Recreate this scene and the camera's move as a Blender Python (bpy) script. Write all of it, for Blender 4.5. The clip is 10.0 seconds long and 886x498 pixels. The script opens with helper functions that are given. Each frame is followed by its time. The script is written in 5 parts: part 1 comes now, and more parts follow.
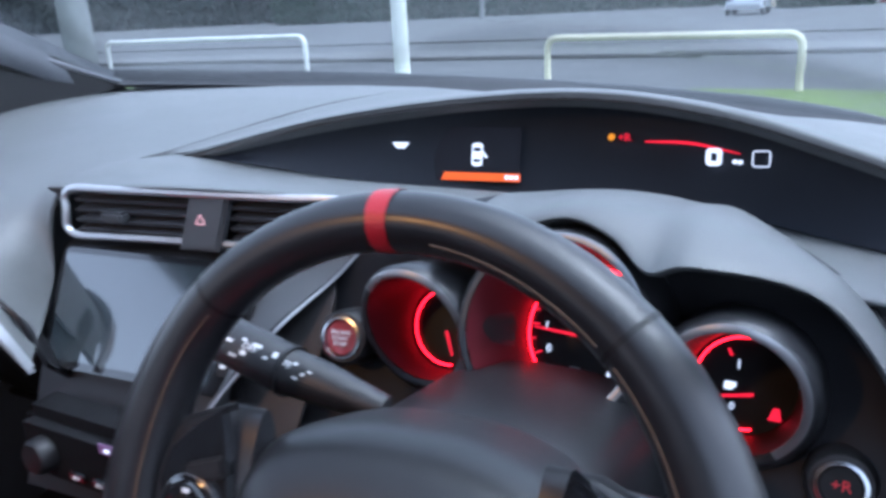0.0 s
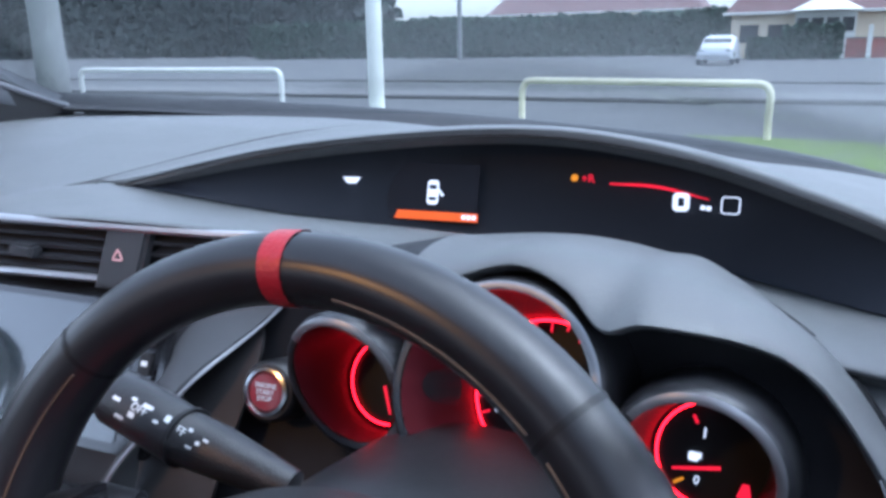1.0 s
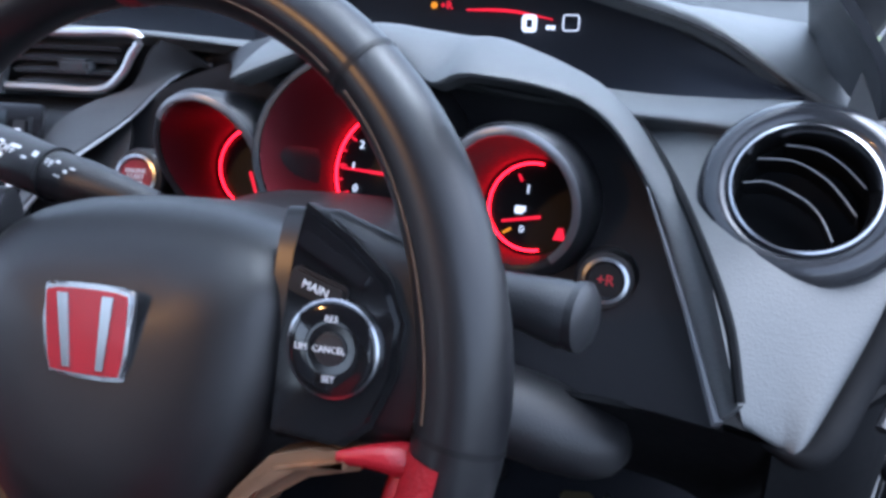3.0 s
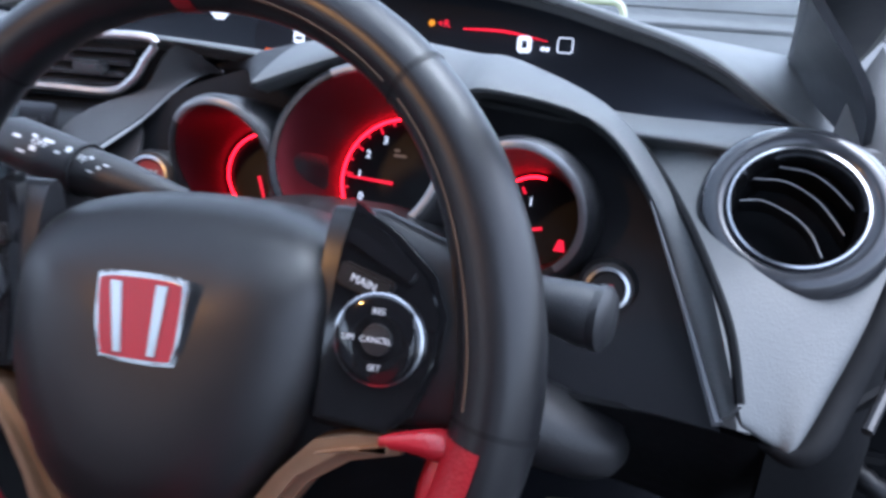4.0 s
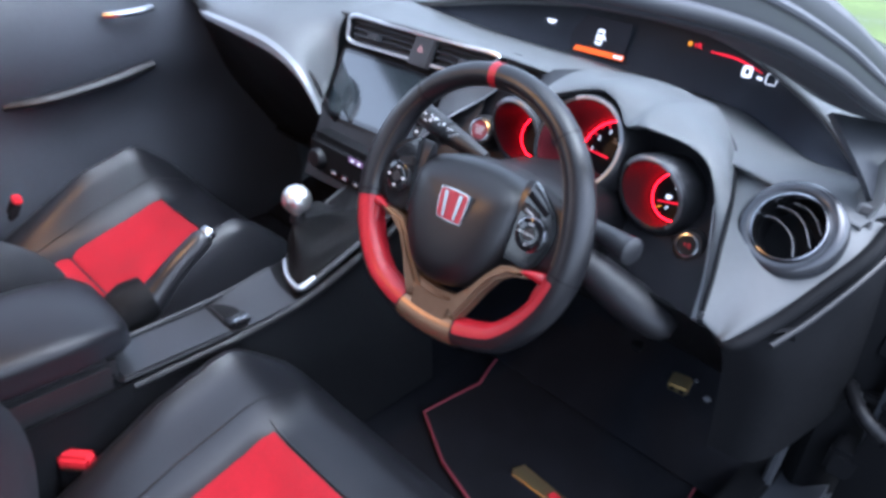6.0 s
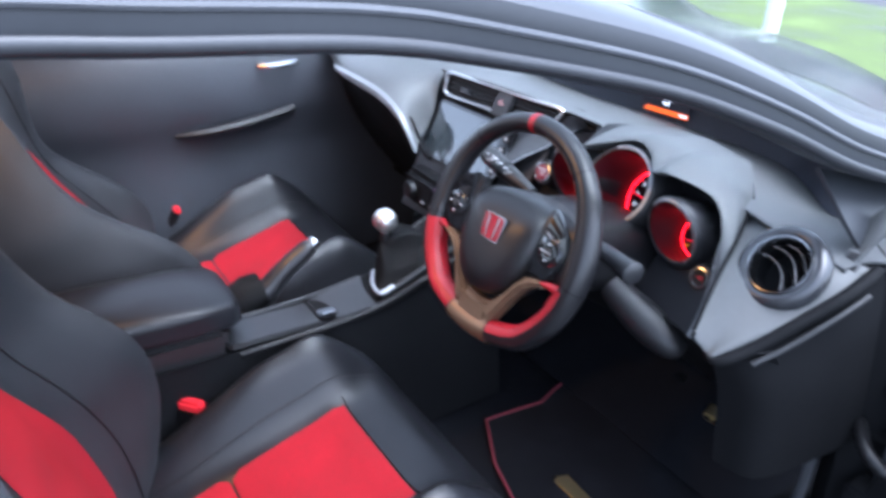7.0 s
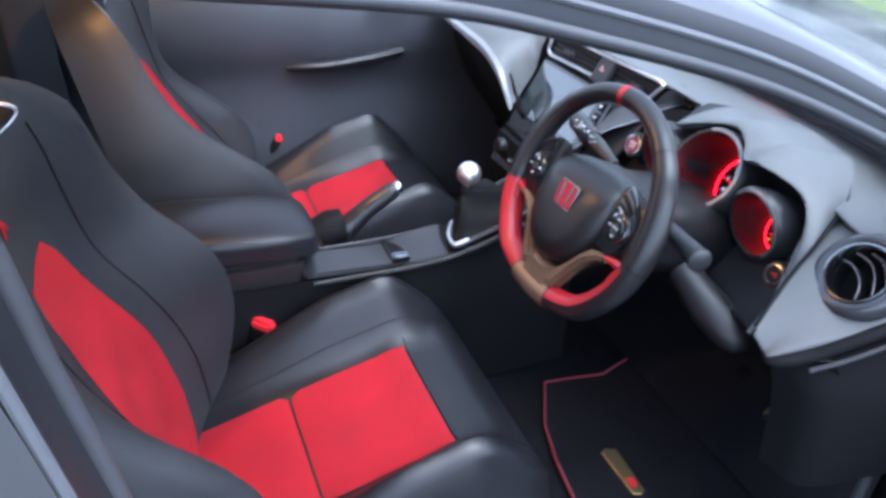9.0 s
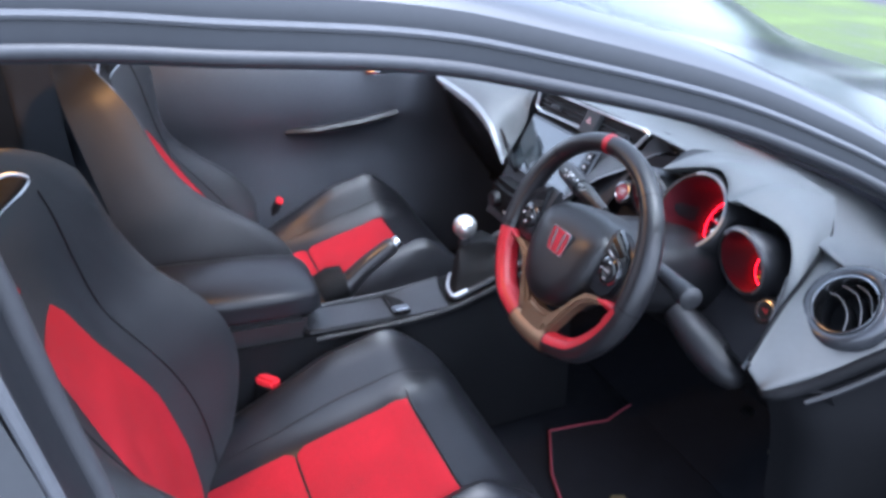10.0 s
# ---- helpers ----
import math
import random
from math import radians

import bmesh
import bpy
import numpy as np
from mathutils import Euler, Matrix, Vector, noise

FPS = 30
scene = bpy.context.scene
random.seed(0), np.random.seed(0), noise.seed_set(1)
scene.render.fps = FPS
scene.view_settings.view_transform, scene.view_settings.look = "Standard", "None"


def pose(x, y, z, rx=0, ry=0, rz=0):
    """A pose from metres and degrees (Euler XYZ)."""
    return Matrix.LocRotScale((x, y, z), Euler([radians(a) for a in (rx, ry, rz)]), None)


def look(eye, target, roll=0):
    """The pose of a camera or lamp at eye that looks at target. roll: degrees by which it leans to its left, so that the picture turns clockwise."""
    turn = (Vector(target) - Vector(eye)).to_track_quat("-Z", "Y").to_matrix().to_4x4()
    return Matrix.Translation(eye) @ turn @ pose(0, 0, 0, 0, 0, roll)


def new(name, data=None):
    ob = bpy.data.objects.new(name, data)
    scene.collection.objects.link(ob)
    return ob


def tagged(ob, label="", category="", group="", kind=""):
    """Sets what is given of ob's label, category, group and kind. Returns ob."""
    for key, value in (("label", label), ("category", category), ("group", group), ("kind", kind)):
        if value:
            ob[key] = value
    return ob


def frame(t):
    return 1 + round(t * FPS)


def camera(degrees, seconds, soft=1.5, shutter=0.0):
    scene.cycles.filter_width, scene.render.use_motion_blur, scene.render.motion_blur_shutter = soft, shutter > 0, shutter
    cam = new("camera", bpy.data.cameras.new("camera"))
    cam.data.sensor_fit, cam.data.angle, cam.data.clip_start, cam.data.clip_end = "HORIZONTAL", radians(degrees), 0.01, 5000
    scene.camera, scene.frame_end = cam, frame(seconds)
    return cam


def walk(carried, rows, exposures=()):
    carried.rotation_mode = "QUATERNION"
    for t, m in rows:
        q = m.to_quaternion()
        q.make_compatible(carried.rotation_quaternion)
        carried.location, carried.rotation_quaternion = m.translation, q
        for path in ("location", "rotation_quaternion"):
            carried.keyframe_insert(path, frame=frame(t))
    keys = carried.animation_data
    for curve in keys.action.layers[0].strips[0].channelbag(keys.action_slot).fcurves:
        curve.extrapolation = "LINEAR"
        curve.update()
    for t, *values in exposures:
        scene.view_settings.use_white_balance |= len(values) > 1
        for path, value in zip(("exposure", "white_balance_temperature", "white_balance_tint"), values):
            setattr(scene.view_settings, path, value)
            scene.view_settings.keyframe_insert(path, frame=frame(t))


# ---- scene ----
cam = camera(61.0, 10.0, soft=3.2, shutter=0.5)
PATH = [
    (0, (0.532, -0.227, 1.141), (-0.383, 1.442, 0.529), -3.1),
    (0.5, (0.537, -0.179, 1.129), (-0.325, 1.523, 0.528), -2.2),
    (1, (0.526, -0.165, 1.129), (-0.335, 1.564, 0.609), -1.0),
    (1.5, (0.541, -0.147, 1.129), (-0.299, 1.597, 0.628), -1.1),
    (2, (0.577, -0.169, 1.107), (-0.141, 1.579, 0.453), -1.1),
    (2.5, (0.597, -0.211, 1.092), (-0.052, 1.52, 0.329), -1.6),
    (2.7, (0.595, -0.225, 1.077), (-0.028, 1.509, 0.299), -1.4),
    (3.8, (0.573, -0.249, 1.05), (0.078, 1.557, 0.348), 3.3),
    (4, (0.567, -0.266, 1.061), (0.072, 1.532, 0.337), 2.8),
    (4.5, (0.591, -0.354, 1.105), (-0.027, 1.384, 0.333), 1.8),
    (5, (0.694, -0.477, 1.185), (-0.182, 1.076, 0.28), 4.7),
    (5.5, (0.811, -0.582, 1.277), (-0.254, 0.766, 0.253), 5.8),
    (5.7, (0.834, -0.59, 1.294), (-0.274, 0.723, 0.271), 4.9),
    (6.8, (1.111, -0.638, 1.364), (-0.277, 0.433, 0.403), 4.4),
    (7, (1.132, -0.637, 1.373), (-0.33, 0.377, 0.459), 3.2),
    (7.5, (1.112, -0.627, 1.369), (-0.459, 0.216, 0.463), 1.9),
    (8, (1.093, -0.611, 1.37), (-0.473, 0.035, 0.306), 1.7),
    (8.5, (1.11, -0.599, 1.38), (-0.415, 0.087, 0.284), 4.8),
    (9, (1.166, -0.6, 1.393), (-0.363, 0.151, 0.345), 6.7),
    (9.5, (1.206, -0.61, 1.397), (-0.38, 0.15, 0.444), 5.3),
    (10, (1.201, -0.606, 1.397), (-0.407, 0.158, 0.486), 4.1),
]
walk(cam, [(t, look(eye, target, roll)) for t, eye, target, roll in PATH], [(0, 2.16, 5170, 11), (1.2, 2.05, 5170, 11), (2.5, 2.25, 5170, 11), (4.0, 2.32, 5300, 12), (5.5, 2.48, 5300, 12), (6.8, 2.55, 5300, 12), (10, 2.55, 5300, 12)])

# ---- world and light ----
world = bpy.data.worlds.new("sky")
scene.world = world
world.use_nodes = True
wn = world.node_tree.nodes
sky = wn.new("ShaderNodeTexSky")
sky.sky_type, sky.sun_disc = "NISHITA", False
sky.sun_elevation, sky.sun_rotation = radians(65), radians(67)
sky.air_density, sky.dust_density = 1.0, 3.0
wn["Background"].inputs["Strength"].default_value = 0.14
overcast = wn.new("ShaderNodeHueSaturation")
overcast.inputs["Saturation"].default_value = 0.35
world.node_tree.links.new(sky.outputs["Color"], overcast.inputs["Color"])
world.node_tree.links.new(overcast.outputs["Color"], wn["Background"].inputs["Color"])
sun = new("sun", bpy.data.lights.new("sun", "SUN"))
sun.data.energy, sun.data.angle, sun.data.color = 0.5, radians(70), (1.0, 0.96, 0.9)
sun.matrix_world = look((3.5, 1.5, 9), (0, 0, 0))


# ---- materials ----
def material(name, colour, rough=0.5, metal=0.0, grain=0.0, grain_size=900.0, mottle=0.12, coat=0.0, transmission=0.0, glow=None, glow_strength=0.0, specular=0.5, spread=6.0):
    """A surface with mottling at two scales, fine relief and uneven gloss."""
    m = bpy.data.materials.new(name)
    m.use_nodes = True
    n, l = m.node_tree.nodes, m.node_tree.links
    b = n["Principled BSDF"]
    b.inputs["Roughness"].default_value = rough
    b.inputs["Metallic"].default_value = metal
    b.inputs["Coat Weight"].default_value = coat
    b.inputs["Coat Roughness"].default_value = 0.06
    b.inputs["Transmission Weight"].default_value = transmission
    b.inputs["Specular IOR Level"].default_value = specular
    b.inputs["Base Color"].default_value = (*colour, 1)
    at = n.new("ShaderNodeTexCoord")
    if mottle:
        big, small = n.new("ShaderNodeTexNoise"), n.new("ShaderNodeTexNoise")
        big.inputs["Scale"].default_value, big.inputs["Detail"].default_value = spread, 4
        small.inputs["Scale"].default_value, small.inputs["Detail"].default_value = spread * 22, 3
        both = n.new("ShaderNodeMath")
        both.operation = "MULTIPLY_ADD"
        both.inputs[1].default_value = 0.45
        l.new(at.outputs["Object"], big.inputs["Vector"])
        l.new(at.outputs["Object"], small.inputs["Vector"])
        l.new(small.outputs["Fac"], both.inputs[0])
        l.new(big.outputs["Fac"], both.inputs[2])
        ramp = n.new("ShaderNodeMapRange")
        ramp.inputs["From Min"].default_value, ramp.inputs["From Max"].default_value = 0.45, 1.0
        ramp.inputs["To Min"].default_value, ramp.inputs["To Max"].default_value = 1 - mottle, 1 + mottle
        l.new(both.outputs[0], ramp.inputs["Value"])
        tone = n.new("ShaderNodeVectorMath")
        tone.operation = "SCALE"
        tone.inputs[0].default_value = colour
        l.new(ramp.outputs["Result"], tone.inputs["Scale"])
        l.new(tone.outputs["Vector"], b.inputs["Base Color"])
        gloss = n.new("ShaderNodeMath")
        gloss.operation = "MULTIPLY"
        gloss.inputs[1].default_value = rough
        l.new(ramp.outputs["Result"], gloss.inputs[0])
        l.new(gloss.outputs[0], b.inputs["Roughness"])
    if grain:
        fine = n.new("ShaderNodeTexVoronoi")
        fine.inputs["Scale"].default_value = grain_size
        bump = n.new("ShaderNodeBump")
        bump.inputs["Strength"].default_value, bump.inputs["Distance"].default_value = grain, 0.0006
        l.new(at.outputs["Object"], fine.inputs["Vector"])
        l.new(fine.outputs["Distance"], bump.inputs["Height"])
        l.new(bump.outputs["Normal"], b.inputs["Normal"])
    if glow:
        b.inputs["Emission Color"].default_value = (*glow, 1)
        b.inputs["Emission Strength"].default_value = glow_strength
    return m


SOFT = material("soft_dash_plastic", (0.072, 0.0755, 0.078), 0.5, grain=0.25, grain_size=700)
SOFT_DARK = material("dark_grained_plastic", (0.011, 0.011, 0.0125), 0.42, grain=0.3, grain_size=800)
HARD_BLACK = material("hard_black_plastic", (0.006, 0.006, 0.007), 0.45, mottle=0.15, specular=0.32)
GREY_TRIM = material("grey_satin_trim", (0.22, 0.23, 0.245), 0.38, metal=0.35, mottle=0.08)
PIANO = material("gloss_black_plastic", (0.006, 0.006, 0.007), 0.08, coat=0.6, mottle=0.05)
SMOKED = material("smoked_display_panel", (0.018, 0.021, 0.030), 0.5, mottle=0.1, specular=0.2)
LEATHER = material("black_leather", (0.0085, 0.009, 0.0112), 0.35, mottle=0.16, spread=14, specular=0.34)
SEAT_SUEDE = material("dark_grey_seat_suede", (0.019, 0.0205, 0.0235), 0.5, grain=0.2, grain_size=900, mottle=0.2, spread=12, specular=0.4)
WHEEL_LEATHER = material("black_wheel_leather", (0.0095, 0.0095, 0.011), 0.33, mottle=0.14, spread=12)
RED_LEATHER = material("red_leather", (0.27, 0.007, 0.014), 0.38, grain=0.35, grain_size=500, mottle=0.12)
RED_SUEDE = material("red_suede", (0.295, 0.010, 0.018), 0.9, grain=0.6, grain_size=1200, mottle=0.24, spread=9, specular=0.2)
CHROME = material("satin_chrome", (0.45, 0.46, 0.48), 0.22, metal=1.0, mottle=0.05)
SILVER = material("silver_trim", (0.5, 0.51, 0.53), 0.34, metal=0.85, mottle=0.06)
BRONZE = material("titanium_spoke_trim", (0.25, 0.165, 0.105), 0.36, metal=0.7, mottle=0.1)
PAINT = material("dark_grey_car_paint", (0.08, 0.084, 0.092), 0.4, metal=0.5, coat=0.35, mottle=0.06)
RUBBER = material("black_rubber", (0.045, 0.047, 0.053), 0.42, mottle=0.2)
CARPET = material("black_carpet", (0.0085, 0.0092, 0.012), 0.95, grain=0.9, grain_size=500, mottle=0.35, spread=20, specular=0.1)
CARPET_RED = material("dark_red_stitch", (0.16, 0.02, 0.035), 0.8, mottle=0.2)
SCREEN = material("dark_screen_glass", (0.014, 0.019, 0.022), 0.12, mottle=0.05, coat=1.0, specular=1.0)
GLASS = material("window_glass", (0.82, 0.86, 0.86), 0.0, transmission=1.0, mottle=0, coat=0.65)
GLASS.node_tree.nodes["Principled BSDF"].inputs["Coat Roughness"].default_value = 0.16
GLASS.node_tree.nodes["Principled BSDF"].inputs["IOR"].default_value = 1.001
WHITE_KNOB = material("polished_metal_knob", (0.88, 0.88, 0.87), 0.34, metal=1.0, mottle=0.05)
RED_BADGE = material("red_enamel", (0.26, 0.006, 0.014), 0.3, coat=0.15, mottle=0.05)
RED_CLIP = material("red_plastic", (0.55, 0.02, 0.03), 0.35, mottle=0.08)
BRASS = material("brass_pins", (0.6, 0.5, 0.28), 0.3, metal=0.9)
GREY_PRINT = material("white_print", (0.55, 0.56, 0.58), 0.5, mottle=0)
RED_PRINT = material("red_print", (0.5, 0.02, 0.03), 0.5, mottle=0)
GLOW_RED = material("lit_red", (0.3, 0.0, 0.01), 0.5, mottle=0, glow=(1.0, 0.003, 0.010), glow_strength=3.2)
GLOW_RED_SOFT = material("lit_red_icon", (0.3, 0.0, 0.01), 0.5, mottle=0, glow=(1.0, 0.010, 0.035), glow_strength=0.30)
GLOW_WHITE = material("lit_white", (0.5, 0.5, 0.5), 0.5, mottle=0, glow=(0.9, 0.92, 1.0), glow_strength=0.30)
GLOW_ORANGE = material("lit_orange", (0.3, 0.1, 0.0), 0.5, mottle=0, glow=(1.0, 0.085, 0.004), glow_strength=0.24)
GLOW_AMBER = material("lit_amber", (0.3, 0.15, 0.0), 0.5, mottle=0, glow=(1.0, 0.32, 0.01), glow_strength=0.22)
ASPHALT = material("asphalt", (0.062, 0.064, 0.066), 0.85, grain=0.6, grain_size=90, mottle=0.25, spread=0.6)
PAVING = material("paving", (0.11, 0.11, 0.11), 0.85, mottle=0.2, spread=0.8)
GRASS = material("grass_ground", (0.085, 0.118, 0.034), 0.9, grain=0.8, grain_size=60, mottle=0.5, spread=1.2)
LEAF = material("hedge_leaf", (0.022, 0.050, 0.034), 0.85, mottle=0.4, spread=2)
TREE_LEAF = material("tree_leaf", (0.030, 0.042, 0.040), 0.8, mottle=0.4, spread=2)
BARK = material("bark", (0.12, 0.10, 0.085), 0.9, mottle=0.3)
CREAM_PAINT = material("cream_painted_steel", (0.72, 0.68, 0.50), 0.45, mottle=0.12)
WHITE_PAINT = material("white_painted_steel", (0.66, 0.67, 0.63), 0.45, mottle=0.1)
CONCRETE = material("concrete_post", (0.17, 0.18, 0.18), 0.85, mottle=0.18, spread=4)
ROOF_TILE = material("brown_roof_tiles", (0.16, 0.10, 0.10), 0.8, mottle=0.25, spread=3)
RENDER_WALL = material("cream_rendered_wall", (0.62, 0.53, 0.40), 0.85, mottle=0.12, spread=2)
BRICK = material("red_brick_wall", (0.28, 0.10, 0.085), 0.85, mottle=0.3, spread=4)
DARK_GLASS = material("dark_window", (0.03, 0.035, 0.04), 0.1, mottle=0.1)
AIRBAG = material("satin_airbag_vinyl", (0.0040, 0.0040, 0.0050), 0.42, mottle=0.12, spread=10, specular=0.5)
GAITER = material("matte_black_gaiter", (0.0045, 0.0045, 0.005), 0.7, grain=0.3, grain_size=500, mottle=0.2, specular=0.12)
REAR_TRIM = material("grey_rear_trim", (0.16, 0.176, 0.205), 0.7, mottle=0.15)
# black trim; also carries the door's shade on the hinge pillar
MATT_BLACK = material("matte_black_trim_and_shade", (0.0055, 0.0058, 0.0068), 0.7, mottle=0.2, specular=0.12)
FASCIA = material("cluster_black", (0.012, 0.012, 0.0145), 0.55, mottle=0.15, specular=0.2)
CONSOLE = material("dark_console_plastic", (0.015, 0.0155, 0.0175), 0.36, grain=0.2, grain_size=900, mottle=0.2)
DOOR_VINYL = material("dark_door_vinyl", (0.030, 0.034, 0.042), 0.5, grain=0.3, grain_size=600, mottle=0.2)
PILLAR_PAINT = material("dark_pillar_paint", (0.030, 0.033, 0.039), 0.42, mottle=0.12, specular=0.4)
PILLAR_DARK = material("black_pillar_paint", (0.016, 0.017, 0.020), 0.45, mottle=0.12, specular=0.25)
PILLAR_CLOTH = material("grey_pillar_trim", (0.048, 0.052, 0.061), 0.6, grain=0.3, grain_size=800, mottle=0.15)
SEAL = material("grey_rubber_seal", (0.085, 0.089, 0.099), 0.4, mottle=0.15)
# gauge tube wall: the dial arcs' red light is put into its base colour
RED_LIT_TUBE = material("gauge_tube_red_lit", (0.042, 0.0026, 0.006), 0.5, mottle=0.1)
STACK_GREY = material("dark_grey_stack_plastic", (0.034, 0.036, 0.040), 0.5, grain=0.2, grain_size=700)
# grey and mottling imitate reflections in the side vent's gloss black surround
GUNMETAL_SHEEN = material("gunmetal_painted_sheen", (0.035, 0.037, 0.042), 0.24, metal=0.3, coat=0.4, mottle=0.2, spread=30)
DARK_SATIN = material("dark_satin_trim", (0.11, 0.115, 0.125), 0.5, metal=0.3, mottle=0.1)
SATIN = material("satin_grey_bezel", (0.26, 0.265, 0.28), 0.38, metal=0.8, mottle=0.1)
HEADLINER = material("grey_headliner", (0.10, 0.10, 0.11), 0.9, mottle=0.1)


# ---- building helpers ----
HOME = {}


def thing(name, at, label, category, group="", kind=""):
    ob = tagged(new(name), label, category, group, kind)
    ob.location = at
    HOME[ob] = Vector(at)
    return ob


def part(name, bm, mat, parent=None, label="", smooth=True, angle=40):
    """Links a bmesh, in world coordinates, as one mesh under its thing or part."""
    at = HOME[parent] if parent else Vector((0, 0, 0))
    bm.transform(Matrix.Translation(-at))
    bmesh.ops.recalc_face_normals(bm, faces=bm.faces)
    if smooth:
        for f in bm.faces:
            f.smooth = True
        for e in bm.edges:
            if len(e.link_faces) == 2 and e.calc_face_angle(0) > radians(angle):
                e.smooth = False
    me = bpy.data.meshes.new(name)
    bm.to_mesh(me)
    bm.free()
    me.materials.append(mat)
    ob = new(name, me)
    if parent:
        ob.parent = parent
    HOME[ob] = at
    if label:
        ob["label"] = label
    return ob


def spline(pts, n, closed=False):
    """n points on a smooth curve through pts."""
    p = [Vector(q) for q in pts]
    k = len(p)
    out = []
    spans = k if closed else k - 1
    for i in range(n):
        u = i / (n if closed else n - 1) * spans
        j = min(int(u), spans - 1)
        f = u - j
        if closed:
            a, b, c, d = p[(j - 1) % k], p[j % k], p[(j + 1) % k], p[(j + 2) % k]
        else:
            b, c = p[j], p[j + 1]
            a = p[j - 1] if j else b * 2 - c
            d = p[j + 2] if j + 2 < k else c * 2 - b
        out.append(0.5 * (2 * b + (c - a) * f + (2 * a - 5 * b + 4 * c - d) * f * f + (3 * b - a - 3 * c + d) * f ** 3))
    return out


def grid(rows, closed_u=False, closed_v=False):
    bm = bmesh.new()
    vs = [[bm.verts.new(p) for p in r] for r in rows]
    nu, nv = len(rows), len(rows[0])
    for i in range(nu if closed_u else nu - 1):
        for j in range(nv if closed_v else nv - 1):
            q = [vs[i][j], vs[i][(j + 1) % nv], vs[(i + 1) % nu][(j + 1) % nv], vs[(i + 1) % nu][j]]
            if len({v.index if v.index >= 0 else id(v) for v in q}) == 4:
                bm.faces.new(q)
    return bm


def skin(curves, nu=16, nv=24, thick=0.0):
    """A smooth sheet through a few curves; with a thickness it becomes a shell."""
    lines = [spline(c, nv) for c in curves]
    cols = [spline([l[j] for l in lines], nu) for j in range(nv)]
    bm = grid([[cols[j][i] for j in range(nv)] for i in range(nu)])
    if thick:
        bmesh.ops.recalc_face_normals(bm, faces=bm.faces)
        bmesh.ops.solidify(bm, geom=bm.faces[:], thickness=thick)
    return bm


def holed(curves, nu, nv, thick, centre, normal, r):
    """A sheet with a round hole about an axis."""
    bm = skin(curves, nu, nv)
    n = Vector(normal).normalized()
    bmesh.ops.delete(bm, geom=[f for f in bm.faces if (f.calc_center_median() - Vector(centre)).cross(n).length < r], context="FACES")
    bmesh.ops.recalc_face_normals(bm, faces=bm.faces)
    bmesh.ops.solidify(bm, geom=bm.faces[:], thickness=thick)
    return bm


def sweep(path, radius, n=12, closed=False, flat=1.0, caps=True, up=(0, 0, 1)):
    """A tube along a path; radius may be a number or one per point; flat squashes it along up."""
    p = [Vector(q) for q in path]
    k = len(p)
    r = radius if isinstance(radius, (list, tuple)) else [radius] * k
    up = Vector(up)
    rows = []
    for i in range(k):
        a = p[(i - 1) % k] if closed or i else p[0]
        b = p[(i + 1) % k] if closed or i < k - 1 else p[-1]
        d = (b - a).normalized()
        s = d.cross(up)
        s = s.normalized() if s.length > 1e-4 else d.orthogonal().normalized()
        w = s.cross(d).normalized()
        rows.append([p[i] + s * (r[i] * math.cos(t)) + w * (r[i] * flat * math.sin(t)) for t in (2 * math.pi * j / n for j in range(n))])
    bm = grid(rows, closed_u=closed, closed_v=True)
    if caps and not closed:
        bm.verts.ensure_lookup_table()
        bm.faces.new([bm.verts[j] for j in range(n)])
        bm.faces.new([bm.verts[(k - 1) * n + j] for j in range(n)])
    return bm


def lathe(profile, m, n=40):
    """Turns (radius, height) pairs about the z axis of the pose m."""
    rows = [[m @ Vector((r * math.cos(a), r * math.sin(a), h)) for a in (2 * math.pi * j / n for j in range(n))] for r, h in profile]
    bm = grid(rows, closed_v=True)
    bmesh.ops.remove_doubles(bm, verts=bm.verts[:], dist=1e-6)
    return bm


def slab(outline, depth, m, bevel=0.0, segments=2):
    """A plate from a 2D outline in the xy plane of the pose m, reaching depth along its z."""
    bm = bmesh.new()
    f = bm.faces.new([bm.verts.new((x, y, 0)) for x, y in outline])
    up = bmesh.ops.extrude_face_region(bm, geom=[f])
    for v in up["geom"]:
        if isinstance(v, bmesh.types.BMVert):
            v.co.z += depth
    if bevel:
        top = [e for e in bm.edges if all(abs(v.co.z - depth) < 1e-7 for v in e.verts)]
        bmesh.ops.bevel(bm, geom=top, offset=bevel, segments=segments, affect="EDGES")
    bm.transform(m)
    return bm


def box(centre, size, bevel=0.004, m=Matrix.Identity(4), segments=2):
    bm = bmesh.new()
    bmesh.ops.create_cube(bm, size=1.0)
    bm.transform(Matrix.Diagonal((*size, 1)))
    if bevel:
        bmesh.ops.bevel(bm, geom=bm.edges[:], offset=bevel, segments=segments, affect="EDGES")
    bm.transform(m @ Matrix.Translation(centre))
    return bm


def rounded(w, h, r, n=5):
    """Outline of a rounded rectangle."""
    out = []
    for cx, cy, a0 in ((w / 2 - r, h / 2 - r, 0), (-w / 2 + r, h / 2 - r, 90), (-w / 2 + r, -h / 2 + r, 180), (w / 2 - r, -h / 2 + r, 270)):
        for i in range(n + 1):
            a = radians(a0 + 90 * i / n)
            out.append((cx + r * math.cos(a), cy + r * math.sin(a)))
    return out


def facing(at, normal, up=(0, 0, 1)):
    """A pose at a place whose z axis is the normal and whose y axis leans to up."""
    z = Vector(normal).normalized()
    x = Vector(up).cross(z).normalized()
    y = z.cross(x)
    return Matrix.Translation(at) @ Matrix((x, y, z)).transposed().to_4x4()


